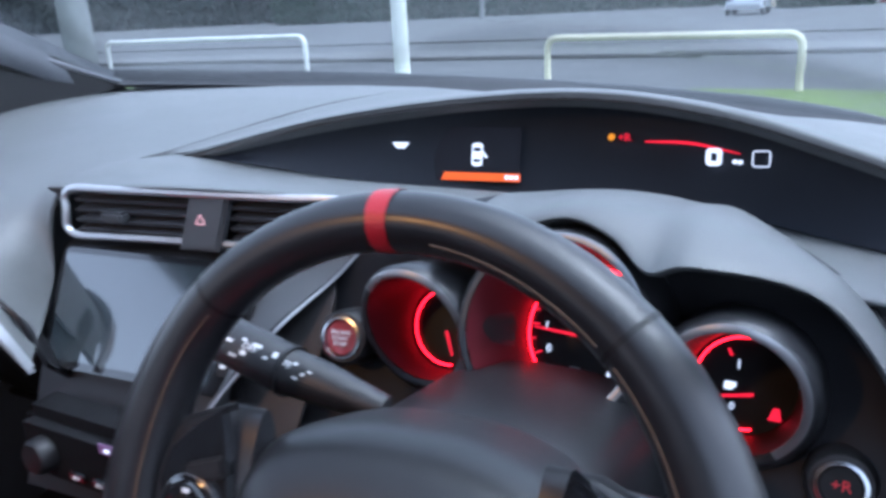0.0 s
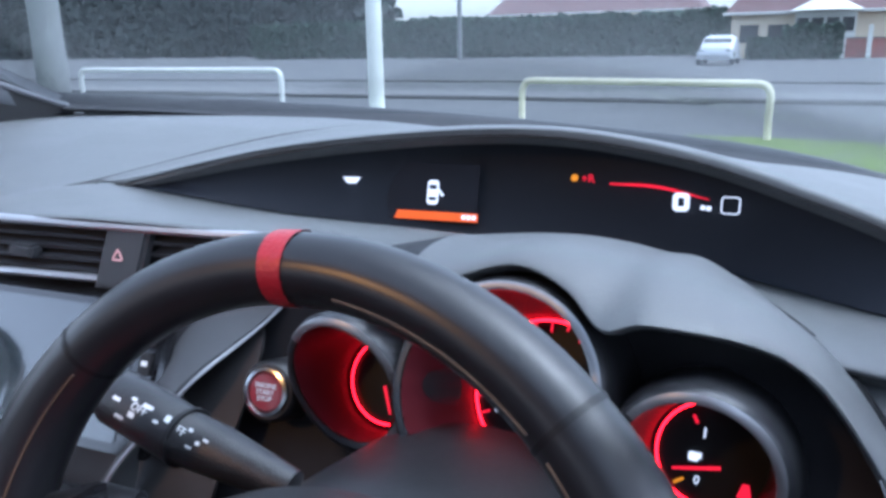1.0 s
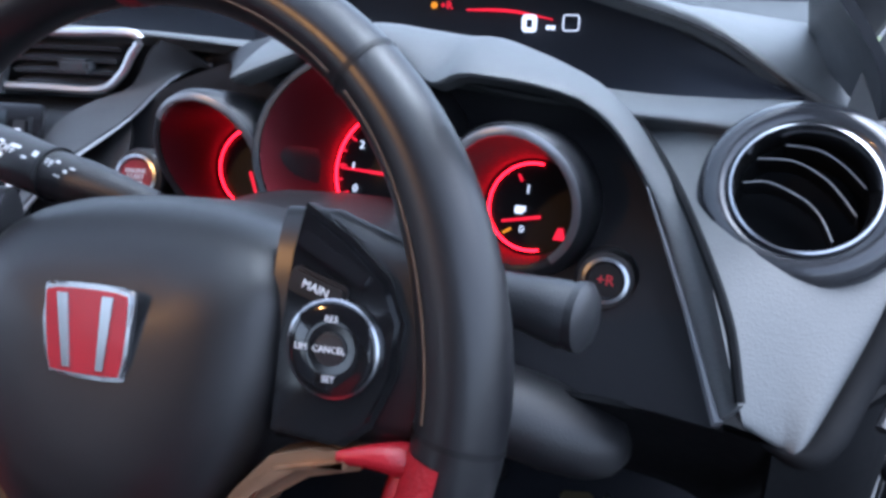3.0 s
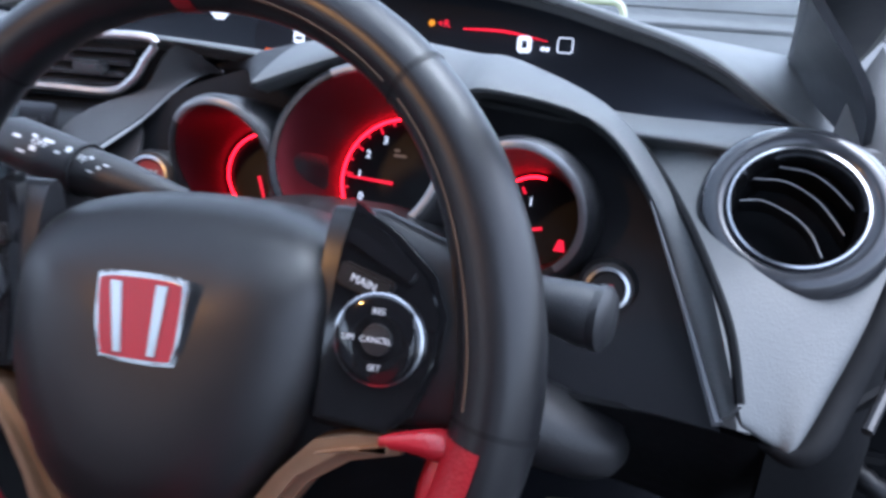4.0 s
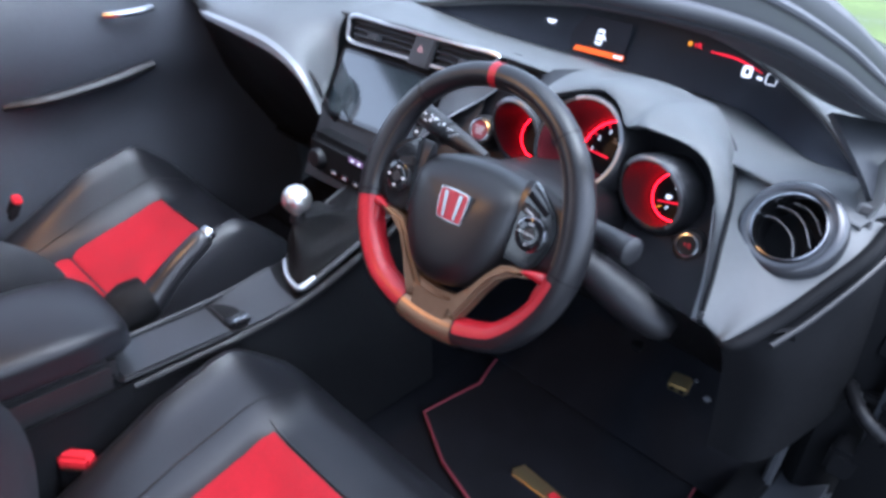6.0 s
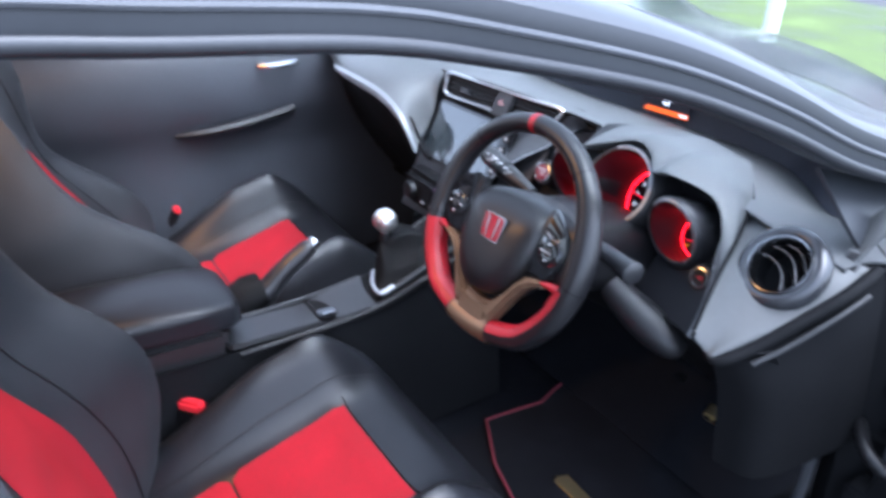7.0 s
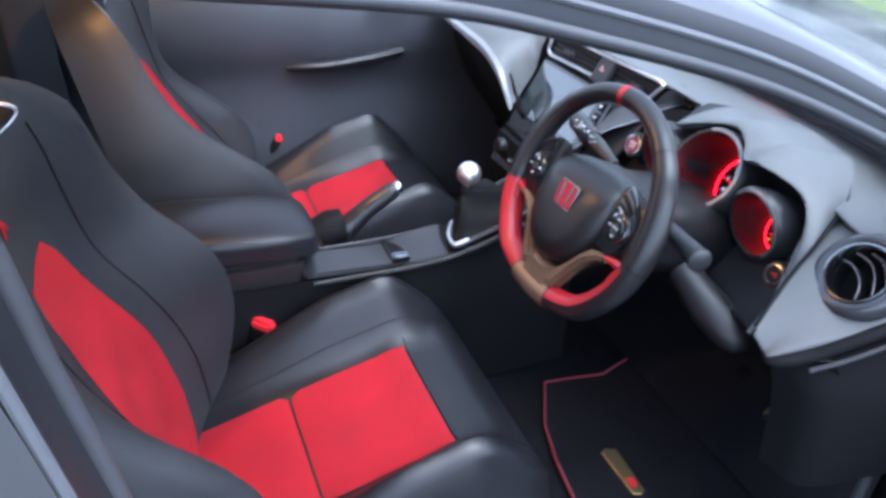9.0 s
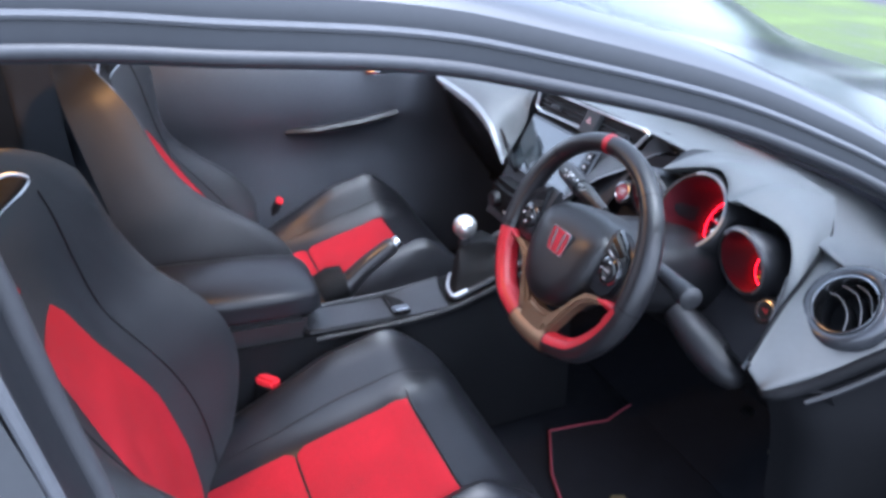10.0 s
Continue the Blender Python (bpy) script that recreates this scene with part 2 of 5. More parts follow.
def lettering(text, size, m, mat, parent, name="lettering"):
    c = bpy.data.curves.new(name, "FONT")
    c.body, c.size, c.extrude, c.align_x, c.align_y, c.resolution_u = text, size, 0.0002, "CENTER", "CENTER", 2
    tmp = bpy.data.objects.new(name, c)
    me = bpy.data.meshes.new_from_object(tmp)
    bpy.data.objects.remove(tmp)
    bpy.data.curves.remove(c)
    bm = bmesh.new()
    bm.from_mesh(me)
    bpy.data.meshes.remove(me)
    bm.transform(m)
    return part(name, bm, mat, parent, smooth=False)


# ---- the ground and the street ----
def ground_sheet():
    bm = bmesh.new()
    bmesh.ops.create_grid(bm, x_segments=60, y_segments=60, size=300)
    return bm


ground = part("ground", ground_sheet(), ASPHALT, smooth=False)
tagged(ground, "grey asphalt of the car park and road", "ground", kind="structure")
verge = part("grass_verge", box((0.0, 6.9, 0.02), (60, 4.6, 0.09), 0.02), GRASS)
tagged(verge, "short green grass verge beside the car park", "grass", kind="structure")
for y, w in ((15.2, 0.16), (17.6, 0.13), (22.5, 0.16)):
    k = part("kerb", box((-20, y, 0.03), (160, w, 0.05), 0.02), PAVING)
    tagged(k, "pale concrete kerb along the road", "kerb", kind="structure")
walkway = part("pavement", box((-20, 16.4, 0.03), (160, 2.2, 0.09), 0.02), PAVING)
tagged(walkway, "grey paved footway beyond the verge", "pavement", kind="structure")


def guard_rail(x0, y0, x1, y1, mat, height=0.67, r=0.042):
    t = thing("guard_rail", (x0, y0, 0.06), "painted steel hoop barrier standing in grass", "barrier", "hoop barriers")
    a, b = Vector((x0, y0, 0.0)), Vector((x1, y1, 0.0))
    d = (b - a).normalized()
    top = Vector((0, 0, height))
    c = 0.14
    path = [a, a + top * 0.5]
    for i in range(7):
        q = radians(90 * i / 6)
        path.append(a + top - Vector((0, 0, c)) + d * (c - c * math.cos(q)) + Vector((0, 0, c * math.sin(q))))
    for i in range(7):
        q = radians(90 * i / 6)
        path.append(b + top - d * c + d * (c * math.sin(q)) + Vector((0, 0, c * math.cos(q) - c)))
    path += [b + top * 0.5, b]
    side = d.cross(Vector((0, 0, 1)))
    part("hoop", sweep(path, r, 12, up=side), mat, t)


guard_rail(-3.10, 9.60, 0.03, 9.0, CREAM_PAINT)
guard_rail(-12.7, 10.4, -7.45, 10.0, WHITE_PAINT, 0.80)


def post(name, x, y, r0, r1, h, mat, label):
    t = thing(name, (x, y, 0), label, "post")
    part("shaft", sweep([(x, y, 0), (x, y, 0.4), (x, y, h * 0.5), (x, y, h)], [r0, r0, (r0 + r1) / 2, r1], 16), mat, t)
    part("foot", lathe([(r0 * 1.25, 0), (r0 * 1.25, 0.05), (r0, 0.09)], Matrix.Translation((x, y, 0.0)), 16), mat, t)


post("lamp_post", -3.09, 5.8, 0.072, 0.065, 5.0, WHITE_PAINT, "white painted steel post beside the verge")
post("lamp_post", -13.0, 10.0, 0.30, 0.24, 8.0, CONCRETE, "thick grey concrete post beside the car park")
post("lamp_post", -27.5, 60.0, 0.22, 0.18, 8.0, CONCRETE, "distant grey street post by the hedge")


def leafy(name, corner, size, count, leaf, mat, seed, label, category, ragged=0.3):
    """A mass of small leaf clumps filling a block with a ragged outline."""
    rnd = random.Random(seed)
    bm = bmesh.new()
    x0, y0, z0 = corner
    w, d, h = size
    for _ in range(count):
        u = rnd.random()
        top = h * (1 - ragged * (0.5 + 0.5 * math.sin(u * 19 + seed) * math.cos(u * 7.3 + seed)) * rnd.random() ** 0.3)
        p = Vector((x0 + w * u, y0 + d * (rnd.random() ** 2), z0 + top * rnd.random() ** 0.8))
        r = leaf * rnd.uniform(0.5, 1.3)
        m = Matrix.Translation(p) @ Euler((rnd.uniform(0, 6.3), rnd.uniform(0, 6.3), rnd.uniform(0, 6.3))).to_matrix().to_4x4()
        vs = [bm.verts.new(m @ Vector((r * math.cos(a) * q, r * math.sin(a), r * 0.3 * math.cos(2 * a)))) for a, q in ((0, 1.3), (1.26, 0.8), (2.5, 1.1), (3.8, 0.9), (5.0, 1.0))]
        bm.faces.new(vs)
    ob = part(name, bm, mat, smooth=False)
    return tagged(ob, label, category, kind="stuff")


leafy("hedge", (-60, 72, 0), (58, 6, 3.9), 16000, 0.34, LEAF, 3, "dense dark green clipped hedge across the road", "hedge", 0.12)
leafy("hedge", (-3.9, 51.5, 0), (2.2, 2, 1.35), 1500, 0.16, LEAF, 5, "low dark green garden hedge by the bungalow", "hedge", 0.3)
leafy("hedge", (-1.9, 51.5, 0), (3.2, 2, 2.1), 2600, 0.16, LEAF, 6, "dense dark green garden hedge by the bungalow", "hedge", 0.2)
leafy("tree_belt", (-175, 100, 0), (112, 14, 17), 20000, 0.8, TREE_LEAF, 8, "tall dark trees across the road", "trees", 0.5)
for k, x in enumerate((-165, -150, -138, -127, -118, -104, -92, -83, -74, -67)):
    t = thing("tree_trunk", (x, 103, 0), "dark tree trunk in the far tree belt", "tree", "far trunks")
    part("bole", sweep([(x, 103, 0), (x + 0.3, 103, 6), (x - 0.2, 103, 12)], [0.6, 0.45, 0.25], 8), BARK, t)


def bungalow(name, x0, x1, y, depth, eave, ridge, wall, label):
    t = thing(name, ((x0 + x1) / 2, y, 0), label, "house", "far houses")
    part("wall", box(((x0 + x1) / 2, y + depth / 2, eave / 2), (x1 - x0, depth, eave), 0.05), wall, t)
    bm = bmesh.new()
    e = 0.5
    ym = y + depth / 2
    a = [bm.verts.new(p) for p in ((x0 - e, y - e, eave), (x1 + e, y - e, eave), (x1 + e, y + depth + e, eave), (x0 - e, y + depth + e, eave), (x0 + 3, ym, ridge), (x1 - 3, ym, ridge))]
    for f in ((0, 1, 5, 4), (1, 2, 5), (2, 3, 4, 5), (3, 0, 4), (3, 2, 1, 0)):
        bm.faces.new([a[k] for k in f])
    part("roof", bm, ROOF_TILE, t, smooth=False)
    part("gutter", box(((x0 + x1) / 2, y - e - 0.05, eave + 0.05), (x1 - x0 + 1.1, 0.14, 0.18), 0.03), WHITE_PAINT, t)
    return t


bungalow("house", -33.0, -11.0, 80, 9, 4.2, 8.6, RENDER_WALL, "long low house with brown tiled roof behind the hedge")
h2 = bungalow("house", -5.6, 4.0, 58, 8, 2.9, 7.8, RENDER_WALL, "cream rendered bungalow with white bay window")
bay = part("bay_window", box((0.3, 57.6, 1.5), (3.6, 1.2, 3.0), 0.05), WHITE_PAINT, h2)
for k in range(4):
    part("pane", box((-1.05 + 0.9 * k, 56.97, 2.1), (0.7, 0.06, 0.9), 0.0), DARK_GLASS, bay)
part("bay_roof", sweep([(0.3, 57.6, 3.0), (0.3, 57.6, 3.9)], [2.3, 0.5], 8, flat=1.0), WHITE_PAINT, bay)
for x in (-4.4, -2.6):
    part("pane", box((x, 57.96, 1.6), (1.2, 0.06, 1.2), 0.0), DARK_GLASS, h2)
wall_t = thing("garden_wall", (3.5, 55.5, 0), "red brick garden wall with pale post", "wall")
part("brickwork", box((4.4, 55.5, 0.6), (5.6, 0.25, 1.2), 0.02), BRICK, wall_t)
part("coping", box((4.4, 55.5, 1.23), (5.7, 0.32, 0.07), 0.02), CONCRETE, wall_t)
part("gate_post", box((2.9, 55.0, 1.0), (0.25, 0.25, 2.0), 0.03), WHITE_PAINT, wall_t)


def far_car(x, y):
    t = thing("parked_car", (x, y, 0), "pale silver car parked by the house", "car")
    rows = []
    for q, w, zb, zt in ((-2.0, 0.70, 0.45, 0.75), (-1.9, 0.82, 0.28, 0.88), (-1.1, 0.86, 0.25, 0.98), (-0.5, 0.86, 0.25, 1.38), (0.4, 0.86, 0.25, 1.45), (1.3, 0.86, 0.25, 1.38), (1.9, 0.84, 0.28, 0.95), (2.0, 0.75, 0.4, 0.8)):
        rows.append(spline([Vector((x + w * cx, y + q, (zb + zt) / 2 + (zt - zb) / 2 * cz)) for cx, cz in ((-1, -0.4), (-0.97, 0.25), (-0.75, 0.95), (0, 1), (0.75, 0.95), (0.97, 0.25), (1, -0.4), (0.9, -1), (-0.9, -1))], 28, True))
    bm = grid(rows, closed_v=True)
    bm.verts.ensure_lookup_table()
    bm.faces.new([bm.verts[k] for k in range(28)])
    bm.faces.new([bm.verts[7 * 28 + k] for k in range(28)])
    part("shell", bm, material("silver_car_paint", (0.6, 0.62, 0.65), 0.3, metal=0.3, coat=0.8, mottle=0.04), t)
    part("windscreen", box((x, y - 0.82, 1.16), (1.30, 0.06, 0.36), 0.02, Matrix.Translation((x, y - 0.82, 1.16)) @ pose(0, 0, 0, -52) @ Matrix.Translation((-x, -y + 0.82, -1.16))), DARK_GLASS, t)
    for s0 in (1, -1):
        part("headlight", box((x + s0 * 0.62, y - 1.97, 0.70), (0.30, 0.08, 0.14), 0.03), CHROME, t)
        for q in (-1.25, 1.25):
            part("wheel", lathe([(0.31, -0.09), (0.32, 0), (0.31, 0.09), (0.18, 0.10), (0, 0.09)], facing((x + s0 * 0.80, y + q, 0.32), (s0, 0, 0)), 20), RUBBER, t)


far_car(-4.4, 42.0)

# ---- car body ----
body = thing("car_body", (0, 0, 0.3), "dark grey hatchback body with open driver's doorway", "car", kind="structure")
RAIL = [(0.60, -1.0, 1.235), (0.60, -0.677, 1.244), (0.604, -0.524, 1.237), (0.606, -0.384, 1.228), (0.609, -0.273, 1.209), (0.62, -0.074, 1.164), (0.633, 0.093, 1.108), (0.648, 0.268, 1.038), (0.675, 0.46, 0.985), (0.71, 0.72, 0.93)]
rail = spline(RAIL, 70)


def band(offsets, side=1, path=rail):
    return grid([[Vector((side * (p.x + dx), p.y, p.z + dz)) for dx, dz in offsets] for p in path])


far_rail = spline([(0.60, -1.0, 1.255), (0.60, -0.6, 1.262), (0.604, -0.30, 1.255), (0.615, 0.0, 1.225), (0.635, 0.22, 1.172), (0.66, 0.42, 1.110), (0.68, 0.56, 1.060), (0.70, 0.70, 0.998), (0.715, 0.80, 0.955)], 70)
for side, line in ((1, rail), (-1, far_rail)):
    part("pillar_trim", band([(0.010, 0.094), (-0.004, 0.060), (-0.006, 0.034), (0.002, 0.021), (0.020, 0.019), (0.045, 0.020), (0.056, 0.022)], side, line), PILLAR_CLOTH, body)
    part("door_rebate", band([(0.056, 0.022), (0.0605, 0.028), (0.0615, 0.040), (0.0605, 0.052)], side, line), PILLAR_PAINT, body)
    part("door_seal", sweep([Vector((side * (p.x + 0.058), p.y, p.z + 0.031)) for p in line], 0.0065, 10), RUBBER, body)
    part("drip_seal", sweep([Vector((side * (p.x + 0.060), p.y, p.z + 0.054)) for p in line], 0.004, 8), SEAL, body)
    part("gutter_strip", band([(0.0605, 0.052), (0.062, 0.062), (0.058, 0.074)], side, line), PILLAR_PAINT, body)
    part("roof_rail", band([(0.058, 0.074), (0.054, 0.080), (0.044, 0.086), (0.028, 0.091), (0.010, 0.095)], side, line), PAINT, body)
part("roof_panel", skin([[(-0.61, y, 1.335 - 0.02 * abs(y + 0.8)), (0, y, 1.385 - 0.02 * abs(y + 0.8)), (0.61, y, 1.335 - 0.02 * abs(y + 0.8))] for y in (-0.30, -0.6, -1.2, -2.0)], 12, 16, 0.02), PAINT, body)
part("headliner", skin([[(-0.60, y, 1.30 - 0.02 * abs(y + 0.8)), (0, y, 1.35 - 0.02 * abs(y + 0.8)), (0.60, y, 1.30 - 0.02 * abs(y + 0.8))] for y in (-0.28, -0.6, -1.2, -2.0)], 12, 16, 0.01), HEADLINER, body)
screen_rows = []
for i in range(12):
    f = i / 11
    p, q = rail[int(30 + f * 39)], far_rail[int(30 + f * 39)]
    lift = 0.094 - 0.03 * f
    rise = 0.055 * (1 - 0.6 * f)
    screen_rows.append([(-q.x - 0.008, q.y, q.z + lift), (-p.x * 0.5, p.y + 0.10 + 0.12 * f, (p.z + q.z) / 2 + lift + 0.01 + rise), (0, p.y + 0.14 + 0.2 * f, p.z + lift + 0.028 + rise), (p.x * 0.5, p.y + 0.10 + 0.12 * f, p.z + lift + 0.02 + rise), (p.x + 0.008, p.y, p.z + lift)])
screen_rows.append([(x * 1.02, y + 0.06, z - 0.055) for x, y, z in screen_rows[-1]])
windscreen = part("windscreen", skin(screen_rows, 20, 24, 0.004), GLASS, body)
windscreen.visible_shadow = False
COWL = [(-0.76, 0.80, 1.06), (-0.47, 1.0, 1.036), (-0.06, 1.12, 1.008), (0.22, 1.12, 0.991), (0.45, 1.0, 0.985), (0.60, 0.86, 0.975), (0.73, 0.70, 0.95)]
part("cowl", skin([[(x, y - 0.10, z - 0.020) for x, y, z in COWL], [(x, y - 0.03, z - 0.002) for x, y, z in COWL], COWL, [(x, y + 0.012, z - 0.004) for x, y, z in COWL]], 12, 50, 0.006), HARD_BLACK, body)
part("bonnet", skin([[(x, y + 0.012, z - 0.012) for x, y, z in COWL], [(x * 1.02, y + 0.10, z - 0.050) for x, y, z in COWL], [(x * 1.08, y * 0.4 + 1.05, 0.875 - 0.08 * x * x) for x, y, z in COWL], [(x * 1.0, y * 0.3 + 1.65, 0.76 - 0.05 * x * x) for x, y, z in COWL]], 24, 40, 0.008), PAINT, body)
wiper = part("wiper_arm", sweep(spline([(0.42, 1.0, 0.972), (0.346, 1.05, 0.975), (0.15, 1.15, 0.978), (-0.041, 1.22, 0.978)], 20), 0.0055, 8), HARD_BLACK, body, "black wiper arm")
part("wiper_blade", sweep(spline([(0.30, 1.06, 0.976), (0.10, 1.155, 0.978), (-0.16, 1.235, 0.980)], 16), 0.004, 6), RUBBER, wiper)
part("floor_pan", box((0, -0.6, 0.28), (1.5, 3.2, 0.06), 0.01), CARPET, body)
part("bulkhead", skin([[(-0.72, 0.40, 0.31), (0, 0.40, 0.31), (0.72, 0.40, 0.31)], [(-0.72, 0.62, 0.38), (0, 0.62, 0.38), (0.72, 0.62, 0.38)], [(-0.72, 0.86, 0.62), (0, 0.86, 0.62), (0.72, 0.86, 0.62)], [(-0.72, 0.9, 0.93), (0, 0.9, 0.93), (0.72, 0.9, 0.93)]], 12, 10, 0.02), CARPET, body)
part("sail_panel", slab([(0.40, 1.13), (0.40, 0.975), (0.50, 0.978), (0.58, 1.00), (0.66, 1.018), (0.80, 1.03), (0.70, 1.07), (0.56, 1.13)], 0.012, Matrix(((0, 0, -1, -0.690), (1, 0, 0, 0), (0, 1, 0, 0), (0, 0, 0, 1))), 0.002), HARD_BLACK, body, "black corner panel ahead of the side window")
part("sail_seal", sweep(spline([(-0.688, 0.40, 1.155), (-0.690, 0.56, 1.112), (-0.692, 0.70, 1.062), (-0.693, 0.79, 1.03)], 16), 0.006, 8), SEAL, body)
part("rear_panel", box((0, -2.2, 0.64), (1.6, 0.05, 0.78), 0.01), REAR_TRIM, body)
part("sill", box((0.74, -0.2, 0.34), (0.13, 1.5, 0.12), 0.03), PILLAR_PAINT, body)
part("sill_trim", box((0.685, -0.2, 0.405), (0.05, 1.4, 0.02), 0.006), MATT_BLACK, body)
part("pillar_foot", skin([[(0.652, 0.27, 1.052), (0.672, 0.42, 1.014), (0.690, 0.56, 0.988), (0.708, 0.70, 0.958)], [(0.699, 0.284, 0.992), (0.696, 0.42, 0.986), (0.700, 0.55, 0.975), (0.707, 0.69, 0.957)], [(0.716, 0.322, 0.944), (0.704, 0.43, 0.955), (0.700, 0.55, 0.960), (0.704, 0.67, 0.956)]], 10, 18, 0.006), PILLAR_PAINT, body)
# hinge pillar is body-coloured; the open door's shade is put in as black
part("hinge_pillar", skin([[(0.69, 0.50, 0.33), (0.70, 0.44, 0.60), (0.705, 0.36, 0.80), (0.71, 0.33, 0.93)], [(0.735, 0.47, 0.33), (0.745, 0.41, 0.60), (0.745, 0.345, 0.80), (0.74, 0.32, 0.93)], [(0.80, 0.56, 0.33), (0.82, 0.52, 0.60), (0.80, 0.46, 0.80), (0.78, 0.42, 0.93)]], 8, 14, 0.01), MATT_BLACK, body)
part("hinge_seal", sweep(spline([(0.700, 0.42, 0.36), (0.708, 0.40, 0.55), (0.712, 0.34, 0.74), (0.716, 0.315, 0.86), (0.715, 0.30, 0.93)], 20), 0.009, 8), RUBBER, body)
for z in (0.52, 0.74):
    part("door_hinge", box((0.79, 0.43, z), (0.05, 0.06, 0.05), 0.008), MATT_BLACK, body)
part("wiring_boot", sweep(spline([(0.755, 0.40, 0.66), (0.79, 0.36, 0.65), (0.83, 0.36, 0.63)], 16), [0.010 + 0.002 * (i % 2) for i in range(16)], 10), HARD_BLACK, body)
part("pillar_cover", skin([[(0.60, -0.90, 1.26), (0.63, -0.86, 1.0), (0.645, -0.82, 0.7), (0.65, -0.78, 0.35)], [(0.615, -0.82, 1.25), (0.64, -0.77, 1.0), (0.65, -0.72, 0.7), (0.655, -0.69, 0.35)], [(0.645, -0.735, 1.25), (0.655, -0.69, 1.0), (0.662, -0.63, 0.7), (0.668, -0.585, 0.35)]], 8, 16, 0.006), SOFT_DARK, body)
part("pillar_seal", sweep(spline([(0.652, -0.724, 1.24), (0.658, -0.696, 1.12), (0.660, -0.675, 1.0), (0.664, -0.650, 0.88), (0.672, -0.605, 0.65), (0.680, -0.56, 0.42)], 30), 0.010, 10), RUBBER, body)
part("pillar_face", skin([[(0.652, -0.726, 1.26), (0.664, -0.680, 1.0), (0.674, -0.615, 0.7), (0.684, -0.55, 0.38)], [(0.70, -0.735, 1.27), (0.715, -0.688, 1.0), (0.73, -0.625, 0.7), (0.745, -0.56, 0.38)], [(0.745, -0.728, 1.25), (0.762, -0.676, 1.0), (0.775, -0.615, 0.7), (0.785, -0.56, 0.38)]], 8, 16, 0.004), PILLAR_DARK, body)
part("pillar_edge_seal", sweep(spline([(0.745, -0.722, 1.24), (0.760, -0.692, 1.10), (0.763, -0.672, 1.0), (0.772, -0.640, 0.85), (0.784, -0.59, 0.6), (0.79, -0.555, 0.4)], 30), 0.005, 8), SEAL, body)
part("rear_door_skin", skin([[(0.752, -0.730, 1.2), (0.768, -0.676, 1.0), (0.782, -0.62, 0.7), (0.795, -0.565, 0.36)], [(0.76, -1.1, 1.0), (0.83, -1.1, 0.92), (0.86, -1.1, 0.7), (0.85, -1.1, 0.36)], [(0.76, -1.9, 1.0), (0.83, -1.9, 0.92), (0.86, -1.9, 0.7), (0.85, -1.9, 0.36)]], 12, 14, 0.006), PAINT, body)

for side in (1, -1):
    part("rear_quarter", box((side * 0.72, -1.6, 0.96), (0.05, 1.24, 0.08), 0.01), PAINT, body)
    part("rear_pillar", box((side * 0.68, -2.12, 1.16), (0.06, 0.20, 0.34), 0.02), PAINT, body)
# unseen plate added to keep windscreen light from leaking onto the floor
part("footwell_light_stop", box((0, 0.66, 0.555), (1.42, 0.46, 0.012), 0.002), MATT_BLACK, body)

# ---- open driver's door ----
ddoor = thing("driver_door", (0.80, 0.46, 0.4), "wide open driver's door with dark inner panel", "car door", kind="structure")
DOOR = Matrix.Translation((0.815, 0.46, 0.0)) @ pose(0, 0, 0, 0, 0, -20)


def door_sheet(depth):
    rows = []
    for x, top in ((0.0, 0.90), (0.25, 0.915), (0.6, 0.92), (1.0, 0.925)):
        rows.append([DOOR @ Vector((x, depth + d * (1 if depth < 0 else -0.3), z)) for d, z in ((0.03, top), (-0.012, top - 0.02), (-0.02, top - 0.14), (0.012, top - 0.24), (-0.03, 0.52), (-0.02, 0.36), (0.02, 0.33))])
    return skin(rows, 16, 20, 0.006)


part("inner_panel", door_sheet(-0.03), MATT_BLACK, ddoor)
part("outer_skin", door_sheet(0.05), PAINT, ddoor)
part("door_edge", grid([[DOOR @ Vector((-0.004, y, z)) for y in (-0.045, 0.0, 0.05)] for z in (0.33, 0.45, 0.6, 0.75, 0.90)]), PILLAR_PAINT, ddoor)
part("check_strap", box((0.80, 0.44, 0.63), (0.09, 0.020, 0.014), 0.003), HARD_BLACK, ddoor)

# ---- passenger door ----
pdoor = thing("passenger_door", (-0.7, 0.0, 0.5), "closed passenger door with dark grained inner panel", "car door", kind="structure")
part("door_panel", skin([[(-0.72, -0.75, 0.98), (-0.715, -0.1, 0.985), (-0.70, 0.45, 0.97)], [(-0.675, -0.75, 0.90), (-0.675, -0.1, 0.90), (-0.68, 0.45, 0.90)], [(-0.67, -0.75, 0.80), (-0.668, -0.1, 0.80), (-0.675, 0.45, 0.80)], [(-0.70, -0.75, 0.70), (-0.70, -0.1, 0.68), (-0.70, 0.45, 0.66)], [(-0.68, -0.75, 0.45), (-0.68, -0.1, 0.45), (-0.69, 0.5, 0.45)], [(-0.70, -0.75, 0.32), (-0.70, -0.1, 0.32), (-0.70, 0.5, 0.32)]], 24, 20, 0.01), DOOR_VINYL, pdoor)
part("outer_skin", box((-0.80, -0.4, 0.64), (0.05, 2.9, 0.66), 0.02), PAINT, pdoor)
part("armrest_bar", sweep(spline([(-0.685, -0.19, 0.746), (-0.658, -0.12, 0.754), (-0.652, 0.0, 0.77), (-0.665, 0.11, 0.787)], 20), 0.013, 10, flat=0.8), SOFT_DARK, pdoor, "dark grab bar")
part("lever", sweep(spline([(-0.655, 0.018, 0.904), (-0.640, 0.045, 0.906), (-0.640, 0.085, 0.908), (-0.650, 0.118, 0.909)], 10), 0.0075, 8), CHROME, pdoor, "chrome inner door lever")
